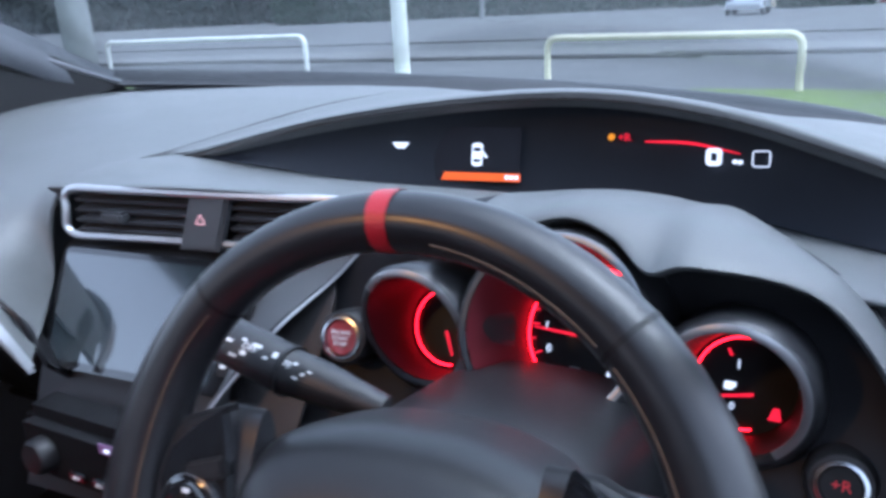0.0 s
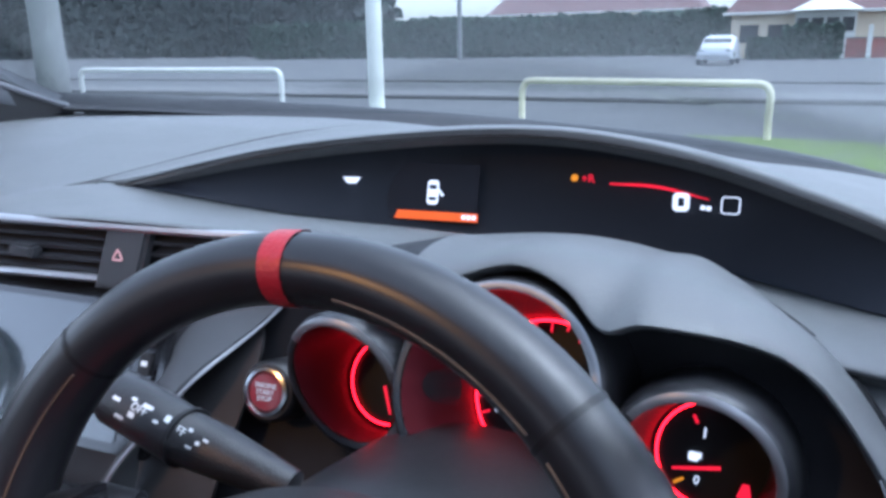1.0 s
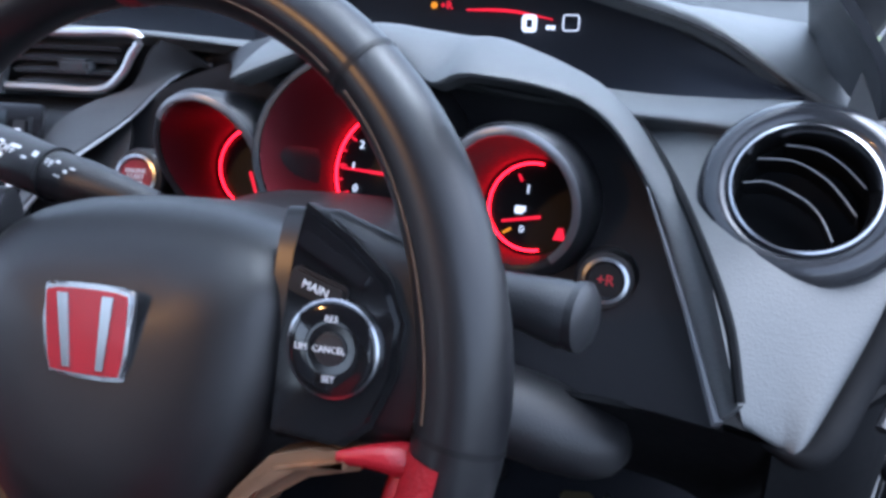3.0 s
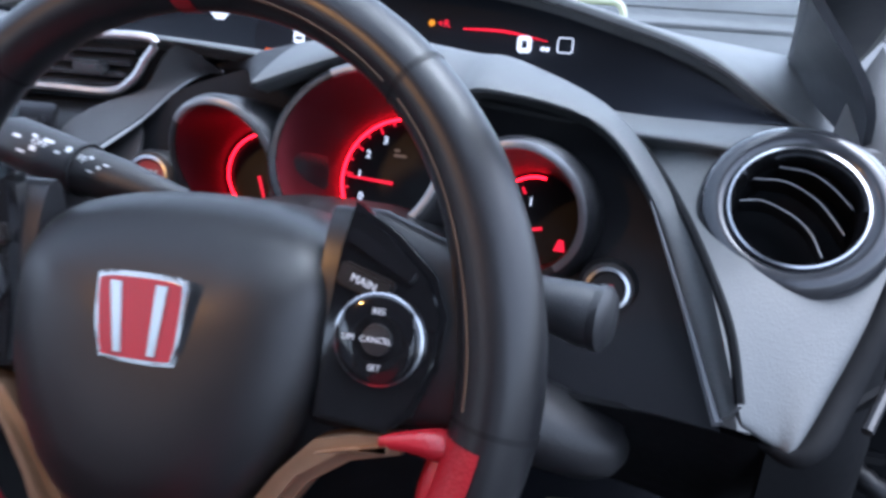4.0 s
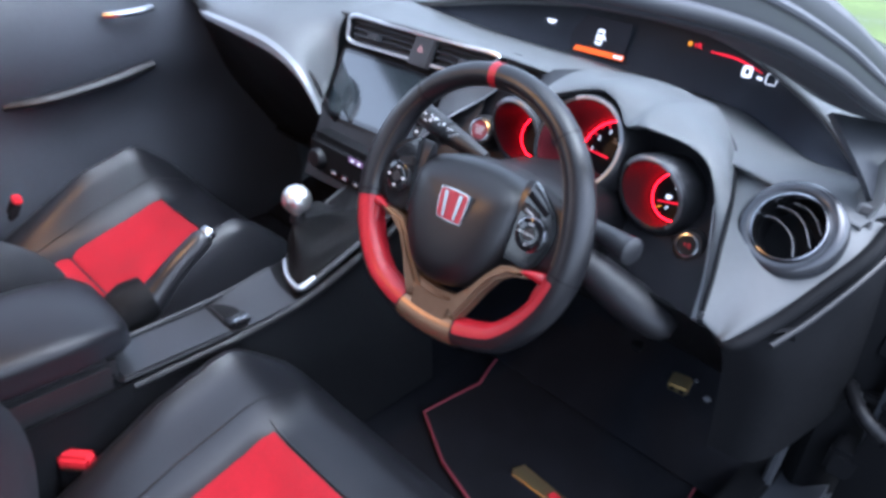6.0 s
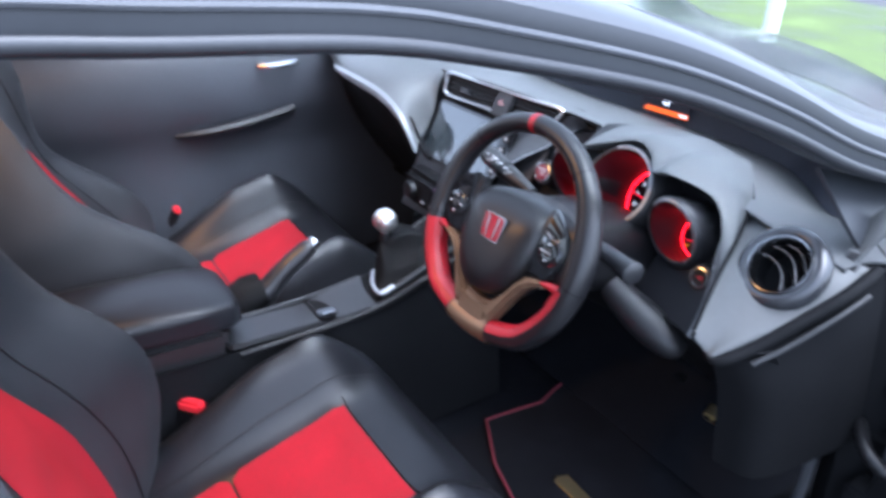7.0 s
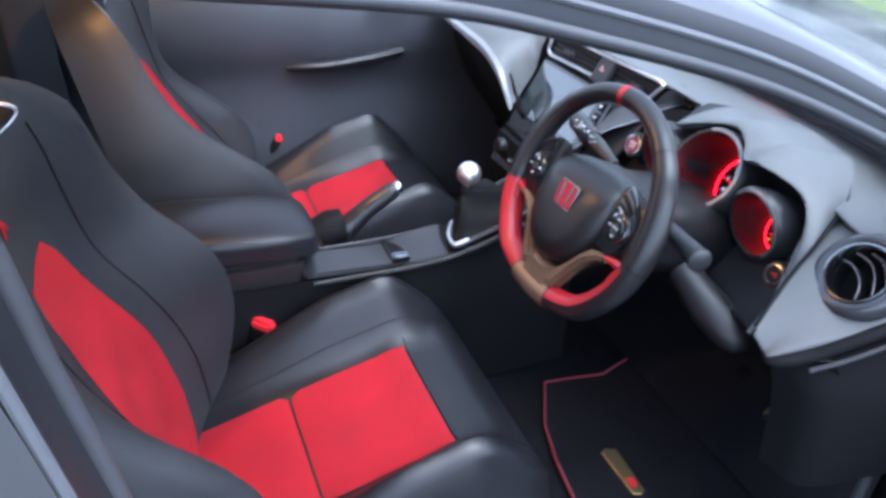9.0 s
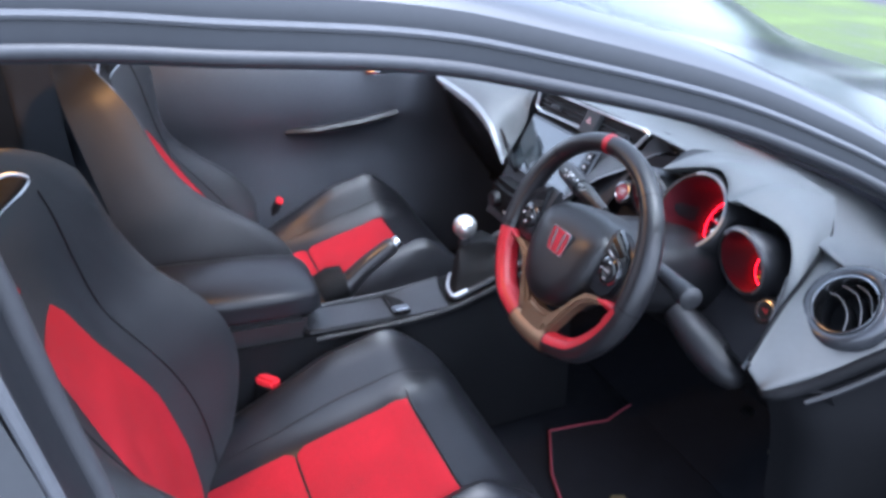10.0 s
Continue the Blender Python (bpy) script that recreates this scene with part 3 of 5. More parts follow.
part("rear_side_trim", skin([[(-0.70, -0.735, 0.99), (-0.70, -1.4, 1.0), (-0.68, -2.15, 1.0)], [(-0.68, -0.735, 0.85), (-0.68, -1.4, 0.85), (-0.66, -2.15, 0.85)], [(-0.69, -0.735, 0.35), (-0.69, -1.4, 0.45), (-0.66, -2.15, 0.5)]], 10, 14, 0.01), REAR_TRIM, pdoor)
part("window_line", box((-0.715, -0.15, 0.99), (0.02, 1.2, 0.015), 0.004), RUBBER, pdoor)
part("centre_pillar", skin([[(-0.62, -0.74, 1.26), (-0.655, -0.73, 1.1), (-0.675, -0.72, 0.95), (-0.665, -0.70, 0.7), (-0.67, -0.66, 0.34)], [(-0.615, -0.84, 1.27), (-0.64, -0.83, 1.1), (-0.655, -0.82, 0.95), (-0.645, -0.80, 0.7), (-0.65, -0.76, 0.34)], [(-0.62, -0.95, 1.26), (-0.66, -0.95, 1.1), (-0.68, -0.94, 0.95), (-0.67, -0.92, 0.7), (-0.67, -0.90, 0.34)]], 10, 16, 0.02), PILLAR_CLOTH, pdoor)
part("belt_strap", skin([[(-0.612, -0.86, 1.20), (-0.618, -0.85, 0.9), (-0.625, -0.82, 0.45)], [(-0.612, -0.81, 1.20), (-0.618, -0.80, 0.9), (-0.625, -0.77, 0.45)]], 3, 12, 0.002), SOFT_DARK, pdoor, "dark seat belt strap")

# ---- dashboard ----
dash = thing("dashboard", (0.0, 0.4, 0.5), "dark grey two-tier car dashboard with red-lit dials", "dashboard")
LIP = [(-0.13, 0.40, 0.9925), (0.0, 0.47, 1.022), (0.15, 0.535, 1.038), (0.29, 0.555, 1.042), (0.42, 0.535, 1.029), (0.52, 0.485, 1.010), (0.60, 0.437, 0.989), (0.672, 0.397, 0.950)]
LOW = [(-0.13, 0.40, 0.990), (0.0, 0.50, 0.950), (0.12, 0.575, 0.928), (0.28, 0.615, 0.915), (0.42, 0.60, 0.913), (0.52, 0.52, 0.92), (0.60, 0.43, 0.934), (0.672, 0.393, 0.945)]
BACK = [(-0.13, 0.405, 0.99), (0.0, 0.52, 1.01), (0.15, 0.62, 1.022), (0.29, 0.66, 1.026), (0.42, 0.645, 1.018), (0.52, 0.575, 0.998), (0.60, 0.475, 0.973), (0.672, 0.398, 0.947)]
EAST = [(0.735, 0.36, 0.93)]
FAR = [(-0.17, 1.0, 1.003), (0.0, 0.995, 0.993), (0.12, 0.985, 0.985), (0.35, 0.92, 0.977), (0.55, 0.82, 0.981), (0.72, 0.68, 0.972)]


def between(a, b, n, lift=0.0, push=0.0):
    return [tuple((p + q) / 2 + Vector((0, push, lift))) for p, q in zip(spline(a, n), spline(b, n))]


edge = [(-0.17, 0.392, 0.9915)] + LIP + EAST
roll = [(0, -0.004, -0.004), (0, 0.004, -0.006)] + [(0, 0.012, -0.012)] * 8
part("top_pad", skin([[(x + a, y + b, z + c) for (x, y, z), (a, b, c) in zip(edge, roll)], edge, [(x, y + 0.025, z + 0.006) for x, y, z in edge], between(edge, FAR, 12, 0.012), FAR], 22, 70, 0.004), SOFT, dash)
part("display_visor", skin([LIP, between(LIP, BACK, 12, 0.002), BACK], 6, 50, 0.003), HARD_BLACK, dash)
display = part("display_panel", skin([LOW, between(LOW, BACK, 12, 0, 0.006), BACK], 10, 50, 0.003), SMOKED, dash, "smoked black curved display panel")
FRONT = [(-0.168, 0.240, 0.992), (-0.10, 0.246, 0.995), (0.0, 0.262, 0.996), (0.15, 0.292, 0.989), (0.28, 0.32, 0.975), (0.42, 0.31, 0.962), (0.54, 0.30, 0.95), (0.62, 0.275, 0.95), (0.72, 0.28, 0.935)]
low_edge = [(-0.168, 0.392, 0.9925)] + LOW + EAST
part("lower_pad", holed([low_edge, between(low_edge, FRONT, 12, 0.006), FRONT, [(x, y + 0.004, z - 0.012) for x, y, z in FRONT]], 40, 140, 0.004, (0.660, 0.234, 0.921), (-0.06, -0.76, 0.65), 0.047), SOFT, dash)
HOOD_FRONT = [(0.180, 0.312, 0.954), (0.200, 0.322, 0.960), (0.235, 0.296, 0.968), (0.285, 0.222, 0.972), (0.325, 0.250, 0.987), (0.364, 0.262, 0.997), (0.400, 0.252, 0.989), (0.428, 0.232, 0.975), (0.457, 0.230, 0.982), (0.526, 0.252, 0.963), (0.571, 0.225, 0.921), (0.602, 0.176, 0.865), (0.624, 0.125, 0.826)]
HOOD_TOP = [(0.182, 0.318, 0.962), (0.202, 0.330, 0.969), (0.235, 0.325, 0.979), (0.285, 0.31, 0.992), (0.325, 0.30, 0.995), (0.364, 0.305, 1.001), (0.40, 0.30, 0.998), (0.43, 0.30, 0.994), (0.46, 0.30, 0.992), (0.532, 0.292, 0.966), (0.577, 0.241, 0.929), (0.607, 0.179, 0.881), (0.629, 0.122, 0.833)]
HOOD_BACK = [(0.185, 0.36, 0.955), (0.205, 0.38, 0.958), (0.235, 0.400, 0.963), (0.285, 0.42, 0.972), (0.325, 0.427, 0.975), (0.364, 0.43, 0.976), (0.40, 0.428, 0.974), (0.43, 0.425, 0.970), (0.465, 0.415, 0.968), (0.534, 0.338, 0.949), (0.578, 0.253, 0.925), (0.608, 0.181, 0.893), (0.632, 0.121, 0.839)]
for a, b, name, mat in ((0, 4, "cluster_brow", FASCIA), (3, 13, "instrument_hood", SOFT)):
    part(name, skin([[(x, y + 0.02, z - 0.012) for x, y, z in HOOD_FRONT[a:b]], HOOD_FRONT[a:b], HOOD_TOP[a:b], HOOD_BACK[a:b]], 18, 48, 0.004), mat, dash)
part("hood_groove", sweep([p + Vector((0.0005, -0.0015, 0.0020)) for p in spline([(0.505, 0.372, 0.956), (0.530, 0.343, 0.949), (0.545, 0.319, 0.944), (0.561, 0.289, 0.937), (0.586, 0.236, 0.918), (0.606, 0.186, 0.897), (0.623, 0.145, 0.871), (0.632, 0.120, 0.840)], 40)], [0.0008 + 0.0022 * min(1, i / 16) for i in range(40)], 8), MATT_BLACK, dash)
part("cluster_trim", sweep([p + Vector((0, -0.002, -0.002)) for p in spline(HOOD_FRONT[10:], 24)], [0.0006 + 0.0028 * (i / 23) for i in range(24)], 8), DARK_SATIN, dash, "satin grey trim strip")
fascia = skin([[(0.12, 0.28, 0.905), (0.20, 0.295, 0.955), (0.36, 0.315, 0.99), (0.52, 0.305, 0.968), (0.585, 0.26, 0.91)], [(0.10, 0.265, 0.86), (0.22, 0.285, 0.88), (0.36, 0.295, 0.88), (0.50, 0.28, 0.88), (0.60, 0.235, 0.86)], [(0.10, 0.215, 0.77), (0.22, 0.22, 0.77), (0.36, 0.225, 0.77), (0.50, 0.205, 0.78), (0.63, 0.145, 0.805)]], 60, 90)
axis = Vector((0, -0.94, 0.34)).normalized()
holes = [f for f in fascia.faces if any((f.calc_center_median() - Vector(c)).cross(axis).length < r for c, r in (((0.252, 0.228, 0.905), 0.046), ((0.364, 0.222, 0.928), 0.066), ((0.484, 0.226, 0.897), 0.047)))]
bmesh.ops.delete(fascia, geom=holes, context="FACES")
bmesh.ops.solidify(fascia, geom=fascia.faces[:], thickness=0.003)
part("cluster_fascia", fascia, FASCIA, dash)
part("side_pad", holed([[(0.532, 0.350, 0.944), (0.60, 0.295, 0.952), (0.69, 0.285, 0.943), (0.735, 0.32, 0.93)], [(0.579, 0.254, 0.921), (0.62, 0.255, 0.925), (0.69, 0.255, 0.922), (0.735, 0.264, 0.915)], [(0.611, 0.178, 0.886), (0.65, 0.186, 0.880), (0.69, 0.200, 0.877), (0.716, 0.217, 0.884)], [(0.634, 0.122, 0.834), (0.655, 0.125, 0.823), (0.668, 0.126, 0.823), (0.690, 0.166, 0.842)], [(0.636, 0.132, 0.822), (0.655, 0.135, 0.814), (0.668, 0.137, 0.814), (0.690, 0.176, 0.832)]], 50, 50, 0.004, (0.660, 0.234, 0.921), (-0.06, -0.76, 0.65), 0.047), SOFT, dash)


# displays: where a sight line from the driver's seat meets the panel
low_s, back_s = spline(LOW, 200), spline(BACK, 200)


def on_panel(x, y, z):
    eye, p = Vector((0.545, -0.18, 1.13)), Vector((x, y, z))
    best = None
    for a, b in zip(low_s, back_s):
        for k in range(41):
            q = a.lerp(b, k / 40)
            d = (q - eye).cross((p - eye).normalized()).length
            if best is None or d < best[0]:
                best = (d, q, (b - a).normalized(), a)
    i = low_s.index(best[3])
    t = (low_s[min(i + 6, 199)] - low_s[max(i - 6, 0)]).normalized()
    t = Vector((t.x, t.y * 0.7, t.z * 0.3)).normalized()
    n = t.cross(best[2]).normalized()
    return Matrix.Translation(best[1] + n * 0.004) @ Matrix((t, n.cross(t), n)).transposed().to_4x4()


def upright(x, y, z, lift=0.004):
    """The same place, turned square to the driver's eye."""
    p = on_panel(x, y, z).translation
    n = (Vector((0.545, -0.18, 1.13)) - p).normalized()
    return facing(p + n * lift, n)


def icon(name, at, outline, mat, shift=(0, 0), label="", lift=0.0):
    return part(name, slab(outline, 0.0006, on_panel(*at) @ Matrix.Translation((shift[0], shift[1], lift))), mat, display, label, smooth=False)


AREA = material("lit_display_background", (0.010, 0.0115, 0.016), 0.5, mottle=0, specular=0.12, glow=(0.10, 0.10, 0.13), glow_strength=0.018)
icon("display_area", (0.123, 0.616, 0.955), rounded(0.108, 0.066, 0.002), AREA, (0, 0.006), "", 0.0045)
icon("orange_bar", (0.123, 0.616, 0.932), rounded(0.106, 0.0095, 0.001), GLOW_ORANGE, (0, 0.0015), "lit orange message bar", 0.0065)
for k in range(3):
    icon("white_bars", (0.123, 0.616, 0.932), rounded(0.0045, 0.0048, 0.0008), GLOW_WHITE, (0.037 + 0.0058 * k, 0.0015), "", 0.0082)
icon("car_icon", (0.135, 0.596, 0.965), rounded(0.013, 0.028, 0.004), GLOW_WHITE, (0, 0), "white car outline icon with open door", 0.006)
icon("car_icon_glass", (0.135, 0.596, 0.965), rounded(0.009, 0.005, 0.0015), SMOKED, (0, 0.006), "", 0.0072)
icon("car_icon_glass", (0.135, 0.596, 0.965), rounded(0.009, 0.004, 0.0015), SMOKED, (0, -0.0075), "", 0.0072)
icon("car_icon_door", (0.135, 0.596, 0.965), [(0.0065, 0.005), (0.013, -0.003), (0.0105, -0.0045), (0.0065, 0.001)], GLOW_WHITE, (0, 0), "", 0.006)
icon("lamp_icon", (0.046, 0.562, 0.981), [(-0.0105, 0.003), (0.0105, 0.003), (0.007, -0.001), (0.005, -0.004), (-0.005, -0.004), (-0.007, -0.001)], GLOW_WHITE)
icon("amber_dot", (0.2835, 0.656, 0.982), [(0.0040 * math.cos(a), 0.0040 * math.sin(a)) for a in (2 * math.pi * k / 14 for k in range(14))], GLOW_AMBER)
lettering("+R", 0.0125, upright(0.302, 0.660, 0.9795), GLOW_RED_SOFT, display)
ends = [on_panel(*p) for p in ((0.324, 0.66, 0.978), (0.377, 0.66, 0.977), (0.430, 0.66, 0.968))]
mid_line = spline([m.translation for m in ends], 24)
up = ends[1].to_3x3() @ Vector((0, 1, 0))
shift_bar = [[p - up * h, p + up * h] for p, h in ((p, 0.0004 + 0.0011 * math.sin(math.pi * min(1, 0.1 + 0.9 * k / 23))) for k, p in enumerate(mid_line))]
part("shift_light_bar", grid(shift_bar), GLOW_RED_SOFT, display, "thin curved red light bar")
zero_m = upright(0.4050, 0.643, 0.966)
part("speed_digit", sweep([zero_m @ Vector((x, y, 0)) for x, y in rounded(0.0115, 0.0140, 0.002)], 0.0026, 8, closed=True), GLOW_WHITE, display, "white speed reading of 0")
for k in range(2):
    icon("white_bars", (0.428, 0.643, 0.9635), rounded(0.005, 0.0045, 0.001), GLOW_WHITE, (-0.001 + 0.0062 * k, -0.001))
frame_m = upright(0.4535, 0.644, 0.9645)
sq = rounded(0.0165, 0.0160, 0.003)
part("gear_frame", sweep([frame_m @ Vector((x, y, 0)) for x, y in sq], 0.0006, 6, closed=True), GLOW_WHITE, display)

# dials
AXIS = (0, -0.94, 0.34)


def gauge(name, at, r, depth, hood, axis=AXIS, turn=142, skin_mat=CONSOLE):
    m = facing(at, axis)

    def ring(q, h, tilt=1.0, n=56, a0=0.0, a1=360.0):
        span = [radians(a0 + (a1 - a0) * j / n) for j in range(n if a1 - a0 == 360 else n + 1)]
        return [m @ Vector((q * math.cos(a), q * math.sin(a), h + hood * tilt * math.sin(a))) for a in span]

    g = part(name, grid([ring(r + 0.016, -0.07, 0), ring(r + 0.013, -0.03, 0.5), ring(r + 0.009, -0.008), ring(r + 0.005, -0.001), ring(r + 0.003, 0.0), ring(r - 0.0005, -0.0008)], closed_v=True), skin_mat, dash)
    part("bezel", grid([ring(q, h, 1.0, 44, -52, turn) for q, h in ((r + 0.0046, -0.0005), (r + 0.0046, 0.0008), (r + 0.0014, 0.0016), (r - 0.0010, 0.0005), (r - 0.0013, -0.003))]), SATIN, g, "satin silver bezel edge")
    part("tube", grid([ring(r - 0.0010, -0.002), ring(r - 0.003, -depth * 0.5, 0.4), ring(r - 0.006, -depth, 0)], closed_v=True), RED_LIT_TUBE, g)
    part("dial", lathe([(r - 0.005, -depth - 0.001), (0.0, -depth - 0.001)], m, 48), HARD_BLACK, g)
    return g, m @ Matrix.Translation((0, 0, -depth))


def arc(m, r, a0, a1, width=0.002):
    rows = []
    for i in range(41):
        a = radians(a0 + (a1 - a0) * i / 40)
        rows.append([m @ Vector((q * math.sin(a), q * math.cos(a), 0.0015)) for q in (r - width / 2, r + width / 2)])
    return grid(rows)


def stroke(m, x0, y0, x1, y1, w0, w1, lift=0.003):
    d = Vector((x1 - x0, y1 - y0)).normalized()
    n = Vector((-d.y, d.x))
    return slab([(x0 + n.x * w0, y0 + n.y * w0), (x0 - n.x * w0, y0 - n.y * w0), (x1 - n.x * w1, y1 - n.y * w1), (x1 + n.x * w1, y1 + n.y * w1)], 0.0006, m @ Matrix.Translation((0, 0, lift)))


def bars(m, x, y, w, h, g, mat, name="print"):
    part(name, slab(rounded(w, h, min(w, h) * 0.2, 2), 0.0005, m @ Matrix.Translation((x, y, 0.0015))), mat, g, smooth=False)


# left dial: temperature
g, m = gauge("small_gauge", (0.252, 0.228, 0.905), 0.042, 0.066, 0.026)
part("lit_arc", arc(m, 0.0325, -190, 0, 0.0016), GLOW_RED, g)
part("needle", stroke(m, -0.002, -0.004, 0.006, -0.024, 0.0012, 0.0007), GLOW_RED_SOFT, g)
bars(m, 0.009, 0.002, 0.003, 0.003, g, GLOW_WHITE)
# middle dial: engine speed
g, m = gauge("main_gauge", (0.364, 0.222, 0.928), 0.0625, 0.116, -0.004, (0, -0.905, 0.425), 118, SOFT_DARK)
m = m @ Matrix.Scale(1.13, 4)
part("lit_arc", arc(m, 0.048, -150, 20, 0.0018), GLOW_RED, g)
for k in range(9):
    for half in (0, 1):
        a = radians(-117 + 28.7 * (k + half / 2))
        if a < radians(30):
            s0, c0 = math.sin(a), math.cos(a)
            q = 0.040 if not half else 0.043
            part("tick", stroke(m, q * s0, q * c0, 0.047 * s0, 0.047 * c0, 0.0007, 0.0007, 0.0015), GLOW_RED_SOFT, g)
for k in range(4):
    a = radians(-117 + 28.7 * k)
    lettering(str(k), 0.0085, m @ Matrix.Translation((0.0345 * math.sin(a), 0.0345 * math.cos(a), 0.0015)), GLOW_WHITE, g)
part("needle", stroke(m, -0.044, -0.001, -0.006, -0.003, 0.0006, 0.0012), GLOW_RED_SOFT, g)
bars(m, -0.004, 0.019, 0.010, 0.0022, g, GREY_PRINT)
bars(m, -0.007, 0.023, 0.004, 0.002, g, GREY_PRINT)
bars(m, -0.009, -0.027, 0.008, 0.002, g, GREY_PRINT)
for x in (-0.019, -0.004):
    part("warning_lamp", slab([(x + 0.0042 * math.cos(a), -0.036 + 0.0036 * math.sin(a)) for a in (2 * math.pi * k / 10 for k in range(10))], 0.0005, m @ Matrix.Translation((0, 0, 0.0015))), GLOW_RED_SOFT, g, smooth=False)
bars(m, 0.016, -0.026, 0.002, 0.006, g, GLOW_WHITE)
bars(m, 0.030, 0.0, 0.003, 0.006, g, GLOW_WHITE)
# right dial: fuel
g, m = gauge("small_gauge", (0.484, 0.226, 0.897), 0.043, 0.084, 0.028)
part("lit_arc", arc(m, 0.0335, -195, 10, 0.0016), GLOW_RED, g)
lettering("1", 0.010, m @ Matrix.Translation((-0.004, 0.013, 0.0015)), GLOW_WHITE, g)
lettering("0", 0.008, m @ Matrix.Translation((-0.006, -0.018, 0.0015)), GLOW_WHITE, g)
bars(m, -0.0095, -0.003, 0.0065, 0.006, g, GLOW_WHITE, "fuel_icon")
bars(m, -0.0055, -0.002, 0.002, 0.004, g, GLOW_WHITE, "fuel_icon")
part("needle", stroke(m, -0.022, -0.013, 0.008, -0.007, 0.0008, 0.0012), GLOW_RED_SOFT, g)
part("tick", stroke(m, -0.020, -0.022, -0.014, -0.018, 0.0009, 0.0009), GLOW_AMBER, g)
part("tick", stroke(m, -0.012, 0.024, -0.009, 0.019, 0.0009, 0.0009), GLOW_RED_SOFT, g)
part("warning_lamp", slab([(0.019, -0.023), (0.022, -0.014), (0.026, -0.014), (0.028, -0.023)], 0.0005, m @ Matrix.Translation((0, 0, 0.0015))), GLOW_RED_SOFT, g, smooth=False)

# buttons by the dials
m = facing((0.178, 0.236, 0.883), (0.1, -0.94, 0.34))
b = part("start_button", lathe([(0.0245, -0.03), (0.0235, -0.004), (0.0205, 0.0), (0.018, 0.0)], m, 36), SOFT_DARK, dash)
part("ring", lathe([(0.0185, 0.0), (0.018, 0.0035), (0.0155, 0.004), (0.0143, 0.001)], m, 36), CHROME, b)
part("cap", lathe([(0.0145, 0.001), (0.0135, 0.0025), (0.0, 0.003)], m, 36), material("dark_red_button", (0.16, 0.008, 0.014), 0.3, coat=0.4, mottle=0.06), b, "dark red push button")
for k, w in enumerate(("ENGINE", "START", "STOP")):
    lettering(w, 0.0052, m @ Matrix.Translation((0, 0.0045 - 0.0048 * k, 0.0032)), GREY_PRINT, b)
m = facing((0.551, 0.226, 0.851), (0.0, -0.94, 0.34)) @ Matrix.Scale(0.84, 4)
b = part("mode_button", lathe([(0.027, -0.03), (0.0255, -0.006), (0.022, 0.0), (0.018, 0.0)], m, 36), SOFT_DARK, dash)
part("ring", lathe([(0.0192, 0.0), (0.0185, 0.004), (0.0155, 0.0045), (0.0138, 0.001)], m, 36), CHROME, b)
part("cap", lathe([(0.014, 0.001), (0.013, 0.002), (0.0, 0.0022)], m, 36), HARD_BLACK, b)
lettering("+R", 0.012, m @ Matrix.Translation((0, 0, 0.0024)), RED_PRINT, b)

# side vent
m = facing((0.660, 0.234, 0.921), (-0.06, -0.76, 0.65))
v = part("side_vent", lathe([(0.061, -0.012), (0.0595, 0.002), (0.055, 0.0065), (0.050, 0.0085), (0.0445, 0.007), (0.042, 0.004)], m, 56), GUNMETAL_SHEEN, dash, "round air vent with gloss black surround")
part("ring", lathe([(0.0425, 0.004), (0.0418, 0.0082), (0.0402, 0.0086), (0.0385, 0.003), (0.037, -0.012)], m, 56), CHROME, v)
part("barrel", lathe([(0.0382, -0.001), (0.036, -0.04), (0.0, -0.042)], m, 40), MATT_BLACK, v)
for arc_pts in (((-0.92, 0.09), (-0.52, 0.14), (0, -0.08), (0.30, -0.36), (0.50, -0.74)), ((-0.75, 0.55), (-0.19, 0.56), (0.29, 0.31), (0.57, 0.02), (0.80, -0.28)), ((-0.35, 0.84), (0.14, 0.80), (0.52, 0.58), (0.88, 0.22))):
    pts = [Vector((p.x, p.y, -0.003)) for p in spline([(0.0370 * x, 0.0370 * y, 0) for x, y in arc_pts], 18)]
    s0 = part("slat", grid([[m @ p, m @ (p + Vector((0.002, 0.003, -0.024)))] for p in pts]), MATT_BLACK, v)
    part("slat_edge", sweep([m @ p for p in pts], 0.0005, 6), GREY_TRIM, s0)

# centre stack
part("vent_recess", skin([[(-0.17, 0.272, 0.985), (0.0, 0.299, 0.988), (0.17, 0.327, 0.984)], [(-0.168, 0.270, 0.955), (0.0, 0.296, 0.955), (0.165, 0.322, 0.955)], [(-0.168, 0.266, 0.922), (0.0, 0.288, 0.922), (0.16, 0.312, 0.922)]], 8, 14, 0.004), HARD_BLACK, dash)
part("stack_face", skin([[(-0.169, 0.262, 0.931), (0.0, 0.284, 0.930), (0.13, 0.302, 0.928)], [(-0.168, 0.243, 0.928), (0.0, 0.262, 0.927), (0.14, 0.280, 0.925)], [(-0.165, 0.225, 0.90), (0.0, 0.24, 0.90), (0.155, 0.258, 0.90)], [(-0.155, 0.18, 0.820), (0.0, 0.19, 0.820), (0.15, 0.205, 0.820)], [(-0.14, 0.13, 0.72), (0.0, 0.14, 0.72), (0.14, 0.15, 0.72)]], 24, 14, 0.004), SOFT_DARK, dash)
WING_EDGE = [(0.085, 0.150, 0.815), (0.096, 0.163, 0.840), (0.109, 0.180, 0.861), (0.131, 0.211, 0.894), (0.140, 0.240, 0.907), (0.152, 0.270, 0.922), (0.170, 0.295, 0.9455), (0.186, 0.315, 0.958), (0.199, 0.322, 0.959)]
